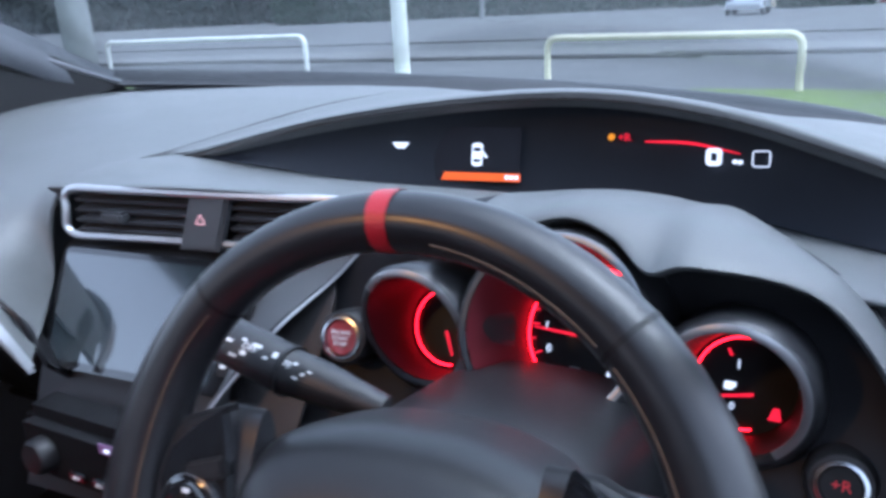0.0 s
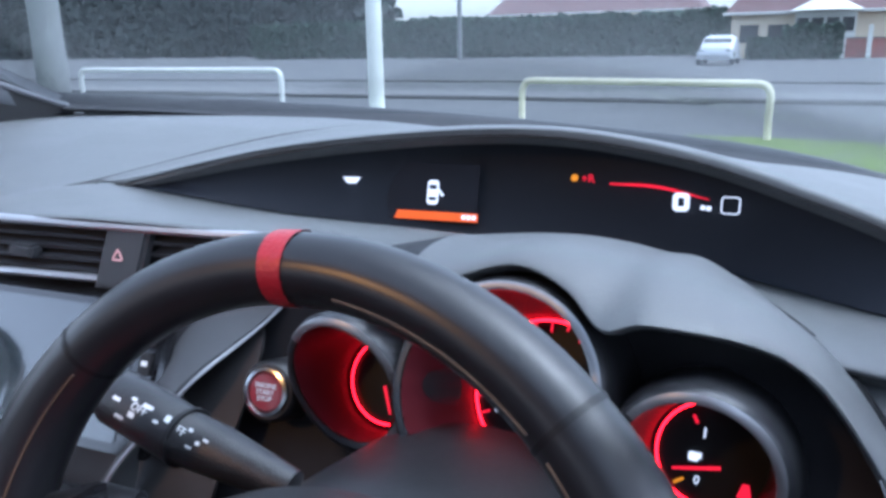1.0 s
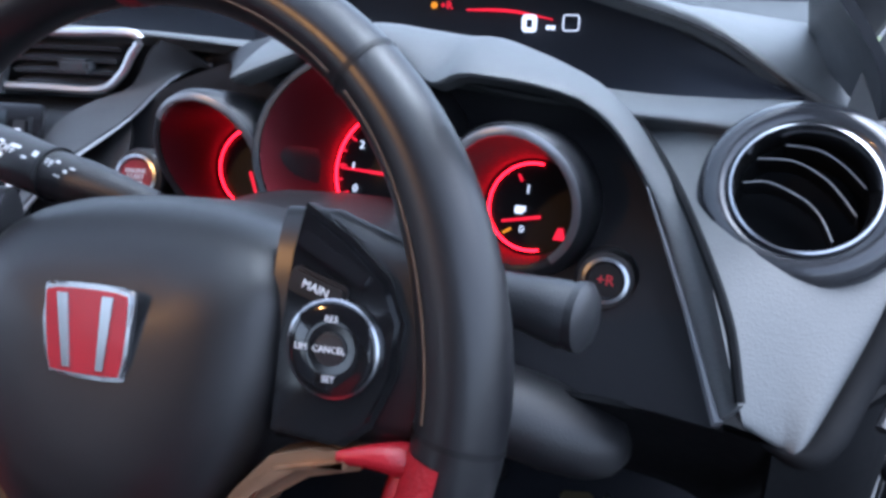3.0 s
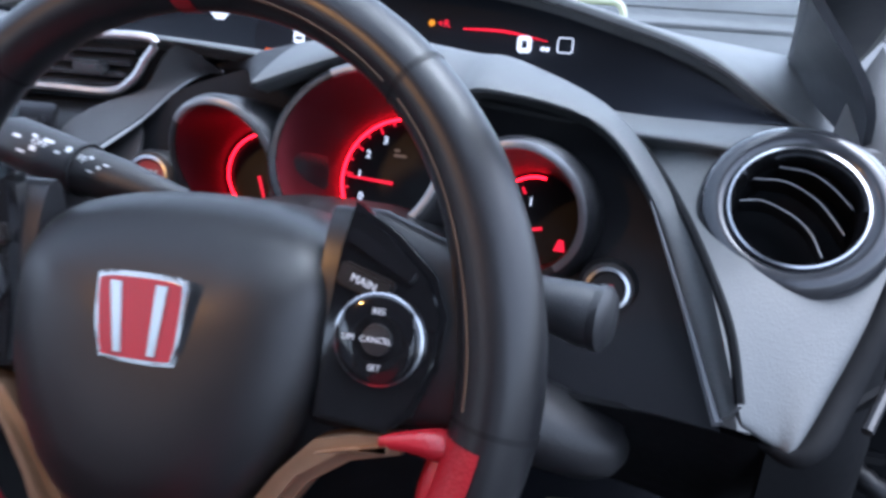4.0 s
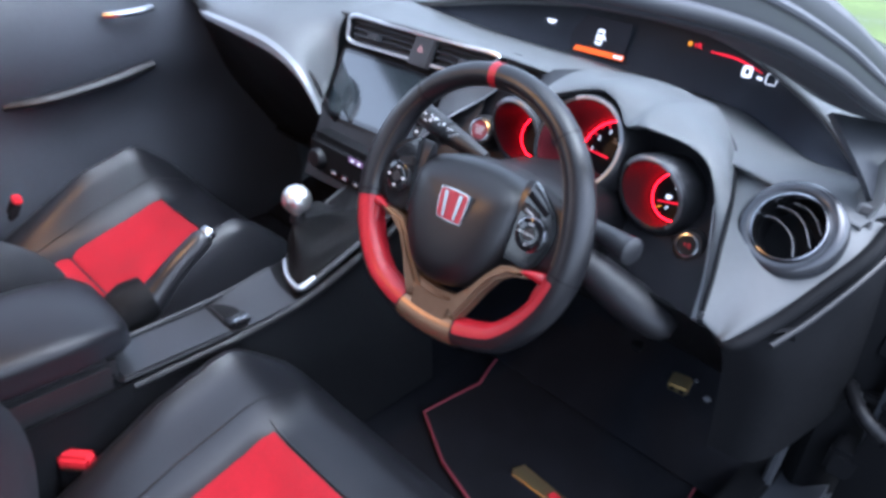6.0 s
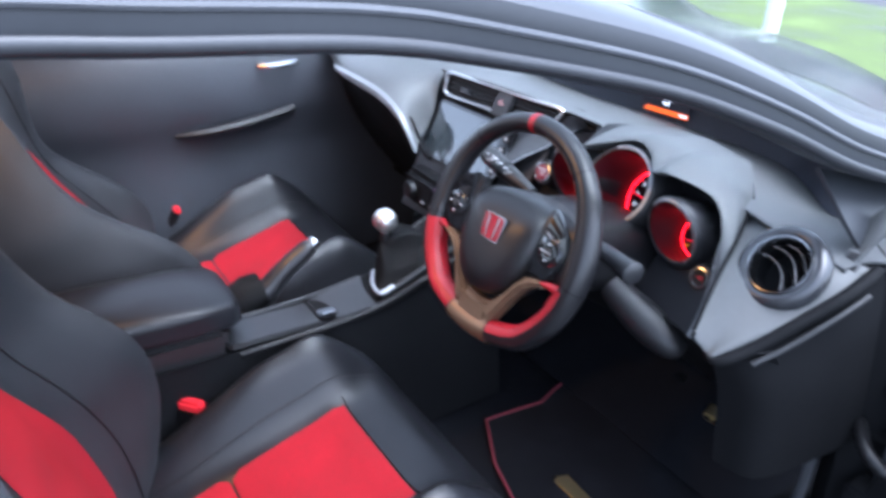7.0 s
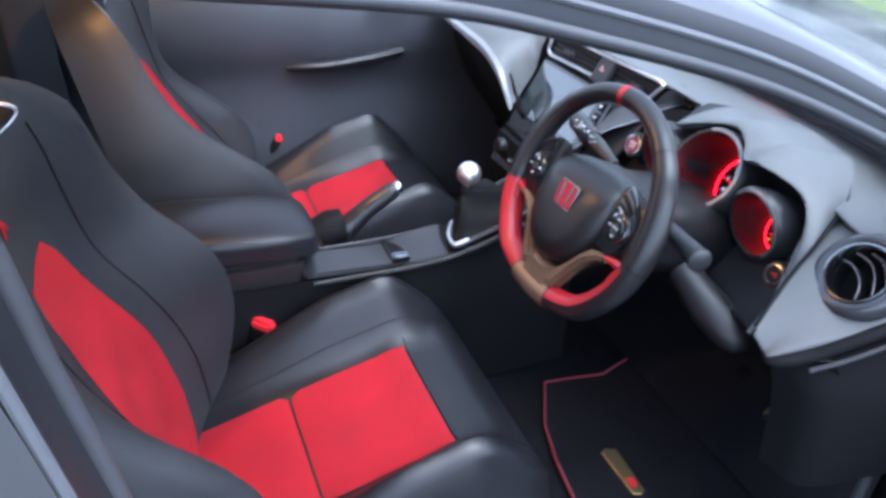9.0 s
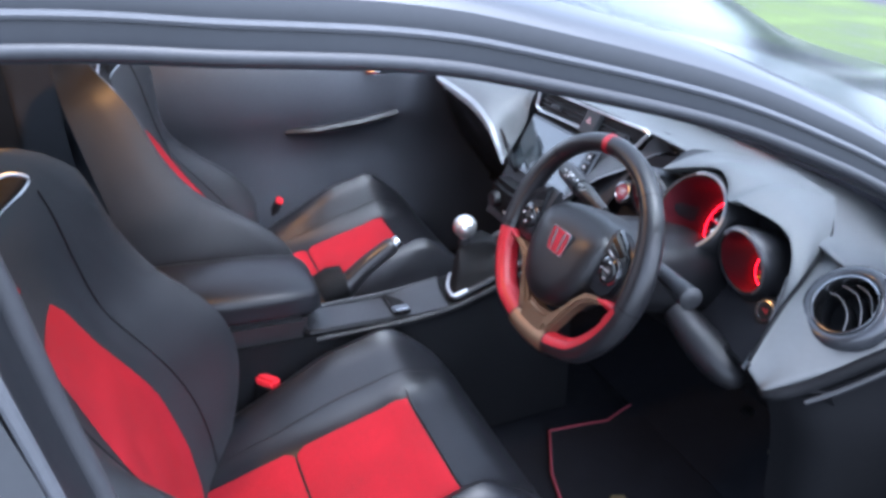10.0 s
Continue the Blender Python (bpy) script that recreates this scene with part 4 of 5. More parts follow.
part("stack_wing", skin([[(0.085, 0.185, 0.805), (0.085, 0.195, 0.835), (0.085, 0.207, 0.862), (0.088, 0.232, 0.894), (0.095, 0.250, 0.915), (0.115, 0.266, 0.930), (0.145, 0.282, 0.944), (0.163, 0.288, 0.972), (0.175, 0.296, 0.986)], WING_EDGE], 10, 30, 0.004), STACK_GREY, dash)
part("wing_trim", sweep([p + Vector((0.001, -0.002, 0)) for p in spline(WING_EDGE, 30)], 0.0017, 8), SATIN, dash, "thin silver trim strip")


def vent_point(x, f):
    """A place on the centre vent's face: x across, f from bottom 0 to top 1."""
    s = (x + 0.14) / 0.30
    return Vector((x, 0.246 + 0.050 * s - 0.006 * (1 - f) * (1 - s), 0.942 + 0.046 * f - 0.005 * s))


VENT_GREY = material("grey_vent_slats", (0.045, 0.047, 0.052), 0.4, mottle=0.12)
vent = part("centre_vent", grid([[vent_point(-0.134 + 0.284 * i / 20, f) + Vector((0, 0.022, 0)) for f in (0.03, 0.5, 0.97)] for i in range(21)]), HARD_BLACK, dash, "centre air vents with silver surround")
loop = [vent_point(x, 1.0) for x in (-0.126, -0.09, -0.05, 0.0, 0.05, 0.10, 0.158)] + [vent_point(x, f) for x, f in ((0.150, 0.6), (0.138, 0.25), (0.118, 0.0))] + [vent_point(x, 0.0) for x in (0.07, 0.02, -0.05, -0.09, -0.126)] + [vent_point(-0.139, f) for f in (0.15, 0.5, 0.85)]
part("surround", sweep([p + Vector((0, -0.013, 0.004)) for p in spline(loop, 90, True)], 0.0038, 8, closed=True), SILVER, vent, "silver vent surround")
for x0, x1 in ((-0.134, -0.006), (0.040, 0.143)):
    for k in range(4):
        f = 0.17 + 0.22 * k
        x2 = x1 - (0.025 * (1 - f) if x1 > 0.1 else 0.0)
        a = [vent_point(x0 + (x2 - x0) * i / 8, f) for i in range(9)]
        part("slat", grid([[p + Vector((0, -0.007, -0.0030)), p + Vector((0, -0.0085, 0.0)), p + Vector((0, 0.014, 0.0055)), p + Vector((0, 0.014, 0.0020))] for p in a], closed_v=True), VENT_GREY, vent)
for x in (-0.085, 0.10):
    part("tab", box(tuple(vent_point(x, 0.5) + Vector((0, -0.010, 0))), (0.030, 0.014, 0.012), 0.003), VENT_GREY, vent)
hz = vent_point(0.0165, 0.5)
mh = facing(hz + Vector((0, -0.012, 0.001)), (0.12, -0.97, 0.22))
h = part("hazard_switch", slab([(-0.026, -0.027), (0.018, -0.027), (0.030, 0.026), (-0.014, 0.026)], 0.010, mh @ Matrix.Translation((0, 0, -0.004)), 0.003), STACK_GREY, vent, "dark grey hazard switch")
tri3 = [mh @ Vector((0.006 * math.sin(radians(120 * k)), 0.006 * math.cos(radians(120 * k)) + 0.001, 0.0068)) for k in range(3)]
tri6 = []
for k in range(3):
    tri6 += [tri3[k].lerp(tri3[(k + 1) % 3], 0.08), tri3[k].lerp(tri3[(k + 1) % 3], 0.92)]
part("triangle", sweep(tri6, 0.0007, 6, closed=True), material("pale_red_print", (0.75, 0.40, 0.40), 0.5, mottle=0), h)
sx, sy = Vector((1, 0.075, 0)).normalized(), Vector((0.0, 0.45, 0.893))
sn = sx.cross(sy).normalized()
SCREEN_M = Matrix.Translation(Vector((-0.008, 0.212, 0.876)) + sn * 0.006) @ Matrix((sx, sn.cross(sx), sn)).transposed().to_4x4()
touch = part("touchscreen", slab(rounded(0.234, 0.118, 0.006), 0.004, SCREEN_M @ Matrix.Translation((-0.016, 0.003, -0.004)), 0.0015), PIANO, dash, "dark touchscreen with gloss black frame")
part("screen_glass", slab(rounded(0.196, 0.104, 0.003), 0.0008, SCREEN_M @ Matrix.Translation((-0.031, 0.004, 0.0002))), SCREEN, touch, smooth=False)
keys = part("key_strip", slab(rounded(0.016, 0.095, 0.003), 0.003, SCREEN_M @ Matrix.Translation((0.084, 0.004, 0.0)), 0.001), PIANO, dash)
for k in range(4):
    part("key", slab(rounded(0.012, 0.018, 0.002), 0.002, SCREEN_M @ Matrix.Translation((0.084, 0.038 - 0.022 * k, 0.003)), 0.0006), HARD_BLACK, keys)
    part("key_print", slab(rounded(0.006, 0.004, 0.0008, 2), 0.0003, SCREEN_M @ Matrix.Translation((0.084, 0.038 - 0.022 * k, 0.0051))), GREY_PRINT, keys, smooth=False)
radio = part("climate_panel", box((0.0, 0.150, 0.772), (0.25, 0.05, 0.075), 0.012, pose(0, 0, 0)), MATT_BLACK, dash)
part("lit_display", box((0.012, 0.1235, 0.797), (0.036, 0.002, 0.010), 0.0005), material("violet_display", (0.08, 0.05, 0.09), 0.3, mottle=0, glow=(0.5, 0.25, 0.6), glow_strength=0.04), radio, "dim violet display")
for x in (0.005, 0.022):
    part("lit_sign", box((x, 0.1218, 0.797), (0.006, 0.001, 0.003), 0.0003), GLOW_WHITE, radio)
for x in (-0.085, 0.085):
    part("rotary_knob", lathe([(0.0175, -0.006), (0.017, 0.012), (0.014, 0.016), (0.0, 0.017)], facing((x, 0.125, 0.772), (0, -1, 0.1)), 28), HARD_BLACK, radio)
for k in range(4):
    part("key", box((-0.045 + 0.030 * k, 0.1245, 0.757), (0.022, 0.006, 0.010), 0.002), PIANO, radio)
    part("key_print", box((-0.045 + 0.030 * k, 0.1212, 0.757), (0.008, 0.0006, 0.003), 0.0), GREY_PRINT, radio, smooth=False)
# passenger side
TRIM = [(-0.60, 0.20, 0.905), (-0.45, 0.135, 0.933), (-0.33, 0.122, 0.938), (-0.22, 0.120, 0.934), (-0.15, 0.123, 0.912), (-0.118, 0.130, 0.878), (-0.104, 0.140, 0.845)]
trim_line = spline(TRIM, 50)
part("side_trim", grid([[p + Vector((0, 0.003, 0.008 * w)), p + Vector((0.002, -0.005, 0.003 * w)), p + Vector((0.002, -0.005, -0.006 * w)), p + Vector((-0.002, 0.004, -0.012 * w))] for p, w in ((trim_line[i], 0.35 + 1.0 * math.sin(math.pi * i / 49)) for i in range(50))]), GREY_TRIM, dash, "curved silver trim beside the centre stack")
part("passenger_pad", skin([
    [(-0.74, 0.80, 1.020), (-0.74, 0.58, 1.018), (-0.74, 0.38, 0.990), (-0.735, 0.26, 0.966), (-0.725, 0.22, 0.94), (-0.70, 0.235, 0.90)],
    [(-0.45, 0.95, 1.012), (-0.45, 0.66, 1.022), (-0.45, 0.42, 1.001), (-0.45, 0.25, 0.976), (-0.45, 0.165, 0.957), (-0.45, 0.139, 0.934)],
    [(-0.30, 0.98, 1.008), (-0.30, 0.68, 1.018), (-0.30, 0.42, 1.000), (-0.295, 0.26, 0.98), (-0.28, 0.16, 0.962), (-0.265, 0.125, 0.939)],
    [(-0.22, 0.99, 1.005), (-0.22, 0.69, 1.014), (-0.218, 0.42, 0.9995), (-0.212, 0.27, 0.983), (-0.195, 0.18, 0.950), (-0.158, 0.127, 0.916)],
    [(-0.168, 1.0, 1.0025), (-0.168, 0.696, 1.0105), (-0.168, 0.42, 0.9985), (-0.167, 0.25, 0.985), (-0.160, 0.215, 0.90), (-0.108, 0.143, 0.850)]], 44, 44, 0.004), SOFT, dash)
part("glovebox", skin([[(-0.74, 0.24, 0.93), (-0.4, 0.15, 0.925), (-0.16, 0.15, 0.91), (-0.11, 0.16, 0.84)], [(-0.74, 0.30, 0.75), (-0.4, 0.28, 0.75), (-0.2, 0.27, 0.75), (-0.12, 0.24, 0.75)], [(-0.74, 0.45, 0.55), (-0.4, 0.45, 0.55), (-0.2, 0.45, 0.55), (-0.12, 0.40, 0.55)]], 10, 18, 0.004), HARD_BLACK, dash)
part("knee_panel", skin([[(0.12, 0.215, 0.78), (0.36, 0.215, 0.775), (0.60, 0.165, 0.80), (0.66, 0.135, 0.818), (0.715, 0.175, 0.84)], [(0.12, 0.30, 0.64), (0.36, 0.30, 0.66), (0.60, 0.27, 0.68), (0.66, 0.25, 0.69), (0.715, 0.27, 0.72)], [(0.12, 0.50, 0.54), (0.36, 0.48, 0.54), (0.60, 0.44, 0.54), (0.66, 0.42, 0.54), (0.715, 0.42, 0.56)]], 12, 22, 0.004), MATT_BLACK, dash)
part("knee_pad", sweep(spline([(0.440, 0.165, 0.800), (0.50, 0.174, 0.774), (0.545, 0.182, 0.758), (0.578, 0.190, 0.748)], 14), [0.022, 0.026, 0.028, 0.030, 0.031, 0.032, 0.032, 0.032, 0.031, 0.030, 0.028, 0.025, 0.021, 0.010], 18, flat=0.9), SOFT_DARK, dash, "rounded dark pad under the column")
part("tweeter_cover", skin([[(0.690, 0.335, 0.948), (0.700, 0.345, 0.985), (0.716, 0.36, 1.015)], [(0.716, 0.285, 0.928), (0.724, 0.31, 0.955), (0.730, 0.345, 0.99)]], 6, 8, 0.005), SOFT, dash)
part("end_seal", sweep(spline([(0.648, 0.128, 0.814), (0.672, 0.125, 0.814), (0.695, 0.166, 0.836), (0.721, 0.217, 0.878), (0.740, 0.264, 0.911), (0.744, 0.315, 0.934)], 30), [0.003 + 0.006 * min(1, i / 8) for i in range(30)], 10), MATT_BLACK, dash, "black rubber edge along the dashboard end")
# strip added to draw the highlight line along the dash-end seal
part("seal_highlight_strip", sweep(spline([(0.706, 0.148, 0.822), (0.724, 0.186, 0.846), (0.745, 0.240, 0.884), (0.757, 0.285, 0.912)], 24), 0.0035, 8), CONSOLE, dash)
part("end_panel", skin([[(0.655, 0.136, 0.808), (0.700, 0.168, 0.828), (0.738, 0.25, 0.885), (0.748, 0.33, 0.925)], [(0.66, 0.165, 0.74), (0.72, 0.19, 0.75), (0.750, 0.29, 0.78), (0.756, 0.37, 0.80)], [(0.66, 0.20, 0.60), (0.72, 0.225, 0.60), (0.750, 0.33, 0.62), (0.756, 0.42, 0.62)]], 12, 14, 0.004), MATT_BLACK, dash)
tweeter = part("tweeter_grille", box((0.718, 0.292, 0.926), (0.022, 0.005, 0.062), 0.002, Matrix.Translation((0.718, 0.292, 0.926)) @ pose(0, 0, 0, -38, 0, 18) @ Matrix.Translation((-0.718, -0.292, -0.926))), SOFT, dash)
for k in range(4):
    part("grille_slot", box((0.718, 0.2885, 0.904 + 0.0145 * k), (0.015, 0.003, 0.009), 0.0008, Matrix.Translation((0.718, 0.292, 0.926)) @ pose(0, 0, 0, -38, 0, 18) @ Matrix.Translation((-0.718, -0.292, -0.926))), HARD_BLACK, tweeter)

for at, size, m0, nm, lab in (((0.527, 0.405, 0.505), (0.034, 0.03, 0.018), BRASS, "diagnostic_socket", "pale diagnostic socket under the dashboard"), ((0.44, 0.40, 0.535), (0.022, 0.02, 0.012), HARD_BLACK, "wiring_plug", "small dark wiring plug under the dashboard"), ((0.56, 0.38, 0.545), (0.008, 0.01, 0.014), CHROME, "clip", "small metal clip under the dashboard"), ((0.585, 0.38, 0.525), (0.012, 0.01, 0.008), GREY_TRIM, "clip", "small metal clip under the dashboard")):
    t = thing(nm, at, lab, nm.split("_")[-1])
    c = part("shell", box(at, size, 0.003, Matrix.Translation(at) @ pose(0, 0, 0, 20, 0, 12) @ Matrix.Translation(-Vector(at))), m0, t)
    if nm == "diagnostic_socket":
        for k in range(2):
            part("slot", box((at[0] - 0.008 + 0.016 * k, at[1] - 0.016, at[2] + 0.003), (0.009, 0.004, 0.007), 0.001, Matrix.Translation(at) @ pose(0, 0, 0, 20, 0, 12) @ Matrix.Translation(-Vector(at))), HARD_BLACK, t)

# ---- steering wheel ----
HUB = Vector((0.361, 0.008, 0.897))
WHEEL = Matrix.Translation(HUB) @ pose(0, 0, 0, -20) @ pose(0, 0, 0, 0, -2.5, 0)
wheel = thing("steering_wheel", HUB, "black leather steering wheel with red grips and badge", "steering wheel")


def rim_point(a, f, swell=1.0, out=0.0):
    """a: degrees clockwise from the top; f: round the section from the outer side, over the driver's side."""
    b = radians(a)
    w = abs((a + 180) % 360 - 180)
    low = min(1.0, max(0.0, (w - 65) / 50))
    low = low * low * (3 - 2 * low)
    ring_r = 0.1592 + 0.0033 * low
    x, z = ring_r * math.sin(b), ring_r * math.cos(b)
    if z < -0.128:
        z = -0.128 - (-z - 0.128) * 0.62
    d = Vector((x, 0, z)).normalized()
    grip = math.exp(-((w - 78) / 26) ** 2)
    rad = (0.0147 + 0.0033 * low + 0.0035 * grip) * swell + out
    thick = (0.0158 + 0.0027 * low + 0.002 * grip) * swell + out
    q = radians(f)
    return WHEEL @ (Vector((x, 0, z)) - d * (0.003 * grip) + d * (rad * math.cos(q)) + Vector((0, -thick * math.sin(q), 0)))


def rim_piece(a0, a1, f0, f1, na, nf, swell=1.0, out=0.0):
    return grid([[rim_point(a0 + (a1 - a0) * i / na, f0 + (f1 - f0) * j / nf, swell, out) for j in range(nf + 1)] for i in range(na + 1)])


def local(x, z, y):
    """A place on the wheel: x right, z up in its plane, y towards the driver."""
    return WHEEL @ Vector((x, -y, z))


STITCH = material("tan_stitching", (0.07, 0.04, 0.022), 0.75, mottle=0.3)
part("rim", rim_piece(0, 360, 0, 360, 140, 24), WHEEL_LEATHER, wheel)
part("top_mark", rim_piece(-4.4, -0.5, 0, 360, 6, 24, 1.0, 0.0006), RED_LEATHER, wheel, "red leather centre mark")
for s0 in (1, -1):
    part("red_grip", rim_piece(s0 * 103, s0 * 163, 92 if s0 > 0 else 78, 250, 36, 16, 1.0, 0.0009), RED_LEATHER, wheel, "red leather grip insert")
    part("grip_lip", sweep(spline([rim_point(s0 * 116, 160, 0.8), rim_point(s0 * 107, 172, 0.85), local(s0 * 0.131, -0.0375, 0.009), local(s0 * 0.112, -0.0385, 0.0145)], 12), [0.006, 0.0075, 0.008, 0.008, 0.008, 0.0078, 0.0072, 0.0065, 0.0055, 0.0045, 0.0035, 0.002], 10), RED_LEATHER, wheel, "red leather lip over the spoke")
    for a in (43, 100):
        part("seam", rim_piece(s0 * a - 0.45, s0 * a + 0.45, 0, 360, 1, 24, 1.0, 0.0004), HARD_BLACK, wheel)
    if s0 > 0:
        part("stitching", sweep([rim_point(s0 * (8 + 33 * i / 30), 128, 1.0, 0.0004) for i in range(31)], 0.0006, 5), STITCH, wheel)
    part("stitching", sweep([rim_point(s0 * (45 + 53 * i / 30), 128, 1.0, 0.0004) for i in range(31)], 0.0006, 5), STITCH, wheel)


def pad_outline(k=1.0):
    half = ((0, 0.060), (0.045, 0.056), (0.078, 0.041), (0.084, 0.003), (0.074, -0.042), (0.044, -0.085), (0, -0.099))
    pts = spline([Vector((x, y, 0)) for x, y in half] + [Vector((-x, y, 0)) for x, y in half[-2:0:-1]], 48, True)
    return [(p.x * k, (p.y + 0.02) * k - 0.02) for p in pts]


dome = []
for k, h in ((1.0, -0.050), (1.0, -0.012), (0.985, 0.002), (0.94, 0.012), (0.85, 0.020), (0.6, 0.0255), (0.3, 0.0275), (0.02, 0.028)):
    dome.append([local(x, z, h + 0.012 * (-z / 0.1) - (0.010 * max(0, z - 0.02) / 0.04)) for x, z in pad_outline(k)])
bm = grid(dome, closed_v=True)
bm.verts.ensure_lookup_table()
bm.faces.new([bm.verts[7 * 48 + j] for j in range(48)])
part("airbag_cover", bm, AIRBAG, wheel, "dark grained airbag cover")
badge_m = Matrix.Translation(local(0.003, 0.000, 0.0290)) @ WHEEL.to_3x3().to_4x4() @ pose(0, 0, 0, 90)
badge_outline = [(p.x, p.y * 0.93) for p in spline([(-0.0212, 0.017, 0), (-0.0185, 0.0208, 0), (-0.009, 0.0218, 0), (0.009, 0.0218, 0), (0.0185, 0.0208, 0), (0.0212, 0.017, 0), (0.0198, -0.006, 0), (0.0182, -0.0155, 0), (0.0145, -0.0182, 0), (-0.0145, -0.0182, 0), (-0.0182, -0.0155, 0), (-0.0198, -0.006, 0)], 48, True)]
bd = part("badge", slab([(x * 1.07, y * 1.06) for x, y in badge_outline], 0.003, badge_m @ Matrix.Translation((0, 0, -0.001)), 0.0012), CHROME, wheel, "chrome-edged red badge")
part("enamel", slab([(x * 0.96, y * 0.94) for x, y in badge_outline], 0.0006, badge_m @ Matrix.Translation((0, 0, 0.0019))), RED_BADGE, bd)
for s0 in (1, -1):
    part("badge_bar", slab([(s0 * 0.0085, 0.017), (s0 * 0.0145, 0.017), (s0 * 0.0105, -0.014), (s0 * 0.0065, -0.014)][::s0], 0.001, badge_m @ Matrix.Translation((0, 0, 0.0024)), 0.0003), CHROME, bd)

for s0 in (1, -1):
    def side_plate(pts, y0, y1, bevel):
        m = WHEEL @ pose(0, 0, 0, 90) @ Matrix.Translation((0, 0, y0))
        o = [(s0 * x, z) for x, z in pts]
        return slab(o if s0 > 0 else o[::-1], y1 - y0, m, bevel)
    sp = part("spoke", sweep([local(s0 * x, z, y) for x, z, y in ((0.160, 0.008, -0.004), (0.150, 0.007, -0.004), (0.136, 0.006, -0.0035), (0.118, 0.007, -0.003), (0.098, 0.009, -0.003), (0.076, 0.009, -0.004))], [0.050, 0.043, 0.040, 0.044, 0.050, 0.050], 28, flat=0.24, up=WHEEL.to_3x3() @ Vector((0, 1, 0))), WHEEL_LEATHER, wheel)
    pc = part("switch_panel", side_plate([(0.085, 0.040), (0.090, 0.061), (0.111, 0.048), (0.128, 0.033), (0.135, 0.016), (0.133, -0.006), (0.124, -0.027), (0.112, -0.037), (0.079, -0.034), (0.081, 0.005)], 0.002, 0.0118, 0.003), PIANO, sp, "gloss black switch panel")
    dm = WHEEL @ pose(0, 0, 0, 90) @ Matrix.Translation((s0 * 0.1075, 0.004, 0.0125)) @ Matrix.Scale(0.82, 4)
    pad = part("switch_dial", lathe([(0.0235, -0.001), (0.023, 0.0035), (0.020, 0.005), (0.012, 0.0042), (0.0, 0.0045)], dm, 36), PIANO, sp, "round black switch pad")
    if s0 > 0:
        fm = WHEEL @ pose(0, 0, 0, 90) @ Matrix.Translation((s0 * 0.105, 0.0385, 0.0108)) @ pose(0, 0, 0, -14, 0, -s0 * 28)
        part("switch_facet", slab(rounded(0.035, 0.0075, 0.002), 0.003, fm, 0.001), PIANO, sp, "gloss black facet above the switches")
    part("switch_ring", lathe([(0.0248, -0.001), (0.0245, 0.003), (0.0232, 0.0036), (0.0228, 0.0)], dm, 40), CHROME if s0 > 0 else GUNMETAL_SHEEN, sp, "bright ring round the switch pad" if s0 > 0 else "dark ring round the switch pad")
    part("switch_button", lathe([(0.0085, 0.003), (0.008, 0.006), (0.0, 0.0065)], dm, 24), SOFT_DARK, sp)
    part("switch_button", slab(rounded(0.026, 0.011, 0.003), 0.005, WHEEL @ pose(0, 0, 0, 90) @ Matrix.Translation((s0 * 0.099, 0.027, 0.010)) @ pose(0, 0, 0, 0, 0, -s0 * 18), 0.0015), HARD_BLACK, sp)
    if s0 > 0:
        for w, x, y in (("CANCEL", 0, 0), ("LIM", -0.0155, 0), ("RES", 0, 0.0145), ("SET", 0, -0.0145)):
            lettering(w, 0.0045, dm @ Matrix.Translation((x, y, 0.0068 if w == "CANCEL" else 0.0055)), GREY_PRINT, sp)
        lettering("MAIN", 0.005, WHEEL @ pose(0, 0, 0, 90) @ Matrix.Translation((0.099, 0.027, 0.0154)) @ pose(0, 0, 0, 0, 0, -18), GREY_PRINT, sp)
    else:
        for x, y in ((0, 0.0145), (0, -0.0145), (-0.0155, 0), (0.0155, 0)):
            part("switch_print", slab(rounded(0.006, 0.003, 0.0006, 2), 0.0003, dm @ Matrix.Translation((x, y, 0.0054))), GREY_PRINT, sp, smooth=False)
    part("spoke_arm", side_plate([(0.122, -0.043), (0.100, -0.049), (0.081, -0.062), (0.066, -0.084), (0.054, -0.108), (0.042, -0.130), (0.020, -0.118), (0.036, -0.098), (0.050, -0.083), (0.066, -0.060), (0.082, -0.043), (0.100, -0.038), (0.121, -0.037)][::-1], -0.004, 0.018, 0.005), BRONZE, wheel, "satin titanium-coloured lower spoke")
m = WHEEL @ pose(0, 0, 0, 90) @ Matrix.Translation((0, 0, -0.006))
part("lower_spoke", slab([(-0.050, -0.096), (-0.024, -0.104), (0, -0.107), (0.024, -0.104), (0.050, -0.096), (0.040, -0.114), (0.036, -0.132), (0.038, -0.146), (-0.038, -0.146), (-0.036, -0.132), (-0.040, -0.114)], 0.022, m, 0.008, 3), BRONZE, wheel, "satin titanium-coloured lower spoke")
part("lower_sleeve", rim_piece(164, 196, -20, 200, 20, 16, 1.0, 0.0016), BRONZE, wheel, "titanium-coloured sleeve round the rim")

column = thing("steering_column", (0.361, 0.1, 0.85), "black plastic steering column with two stalks", "steering column")
rows = []
for y, w, zt, zb in ((0.02, 0.060, 0.903, 0.835), (0.035, 0.078, 0.914, 0.815), (0.07, 0.084, 0.918, 0.800), (0.12, 0.086, 0.914, 0.785), (0.20, 0.086, 0.900, 0.770), (0.26, 0.084, 0.880, 0.76)):
    ring = spline([Vector((0.361 + w * cx, y, (zt + zb) / 2 + (zt - zb) / 2 * cz)) for cx, cz in ((-1, 0.1), (-0.85, 0.75), (-0.4, 0.97), (0, 1.0), (0.4, 0.97), (0.85, 0.75), (1, 0.1), (0.85, -0.8), (0, -1), (-0.85, -0.8))], 40, True)
    rows.append(ring)
bm = grid(rows, closed_v=True)
bm.verts.ensure_lookup_table()
bm.faces.new([bm.verts[j] for j in range(40)])
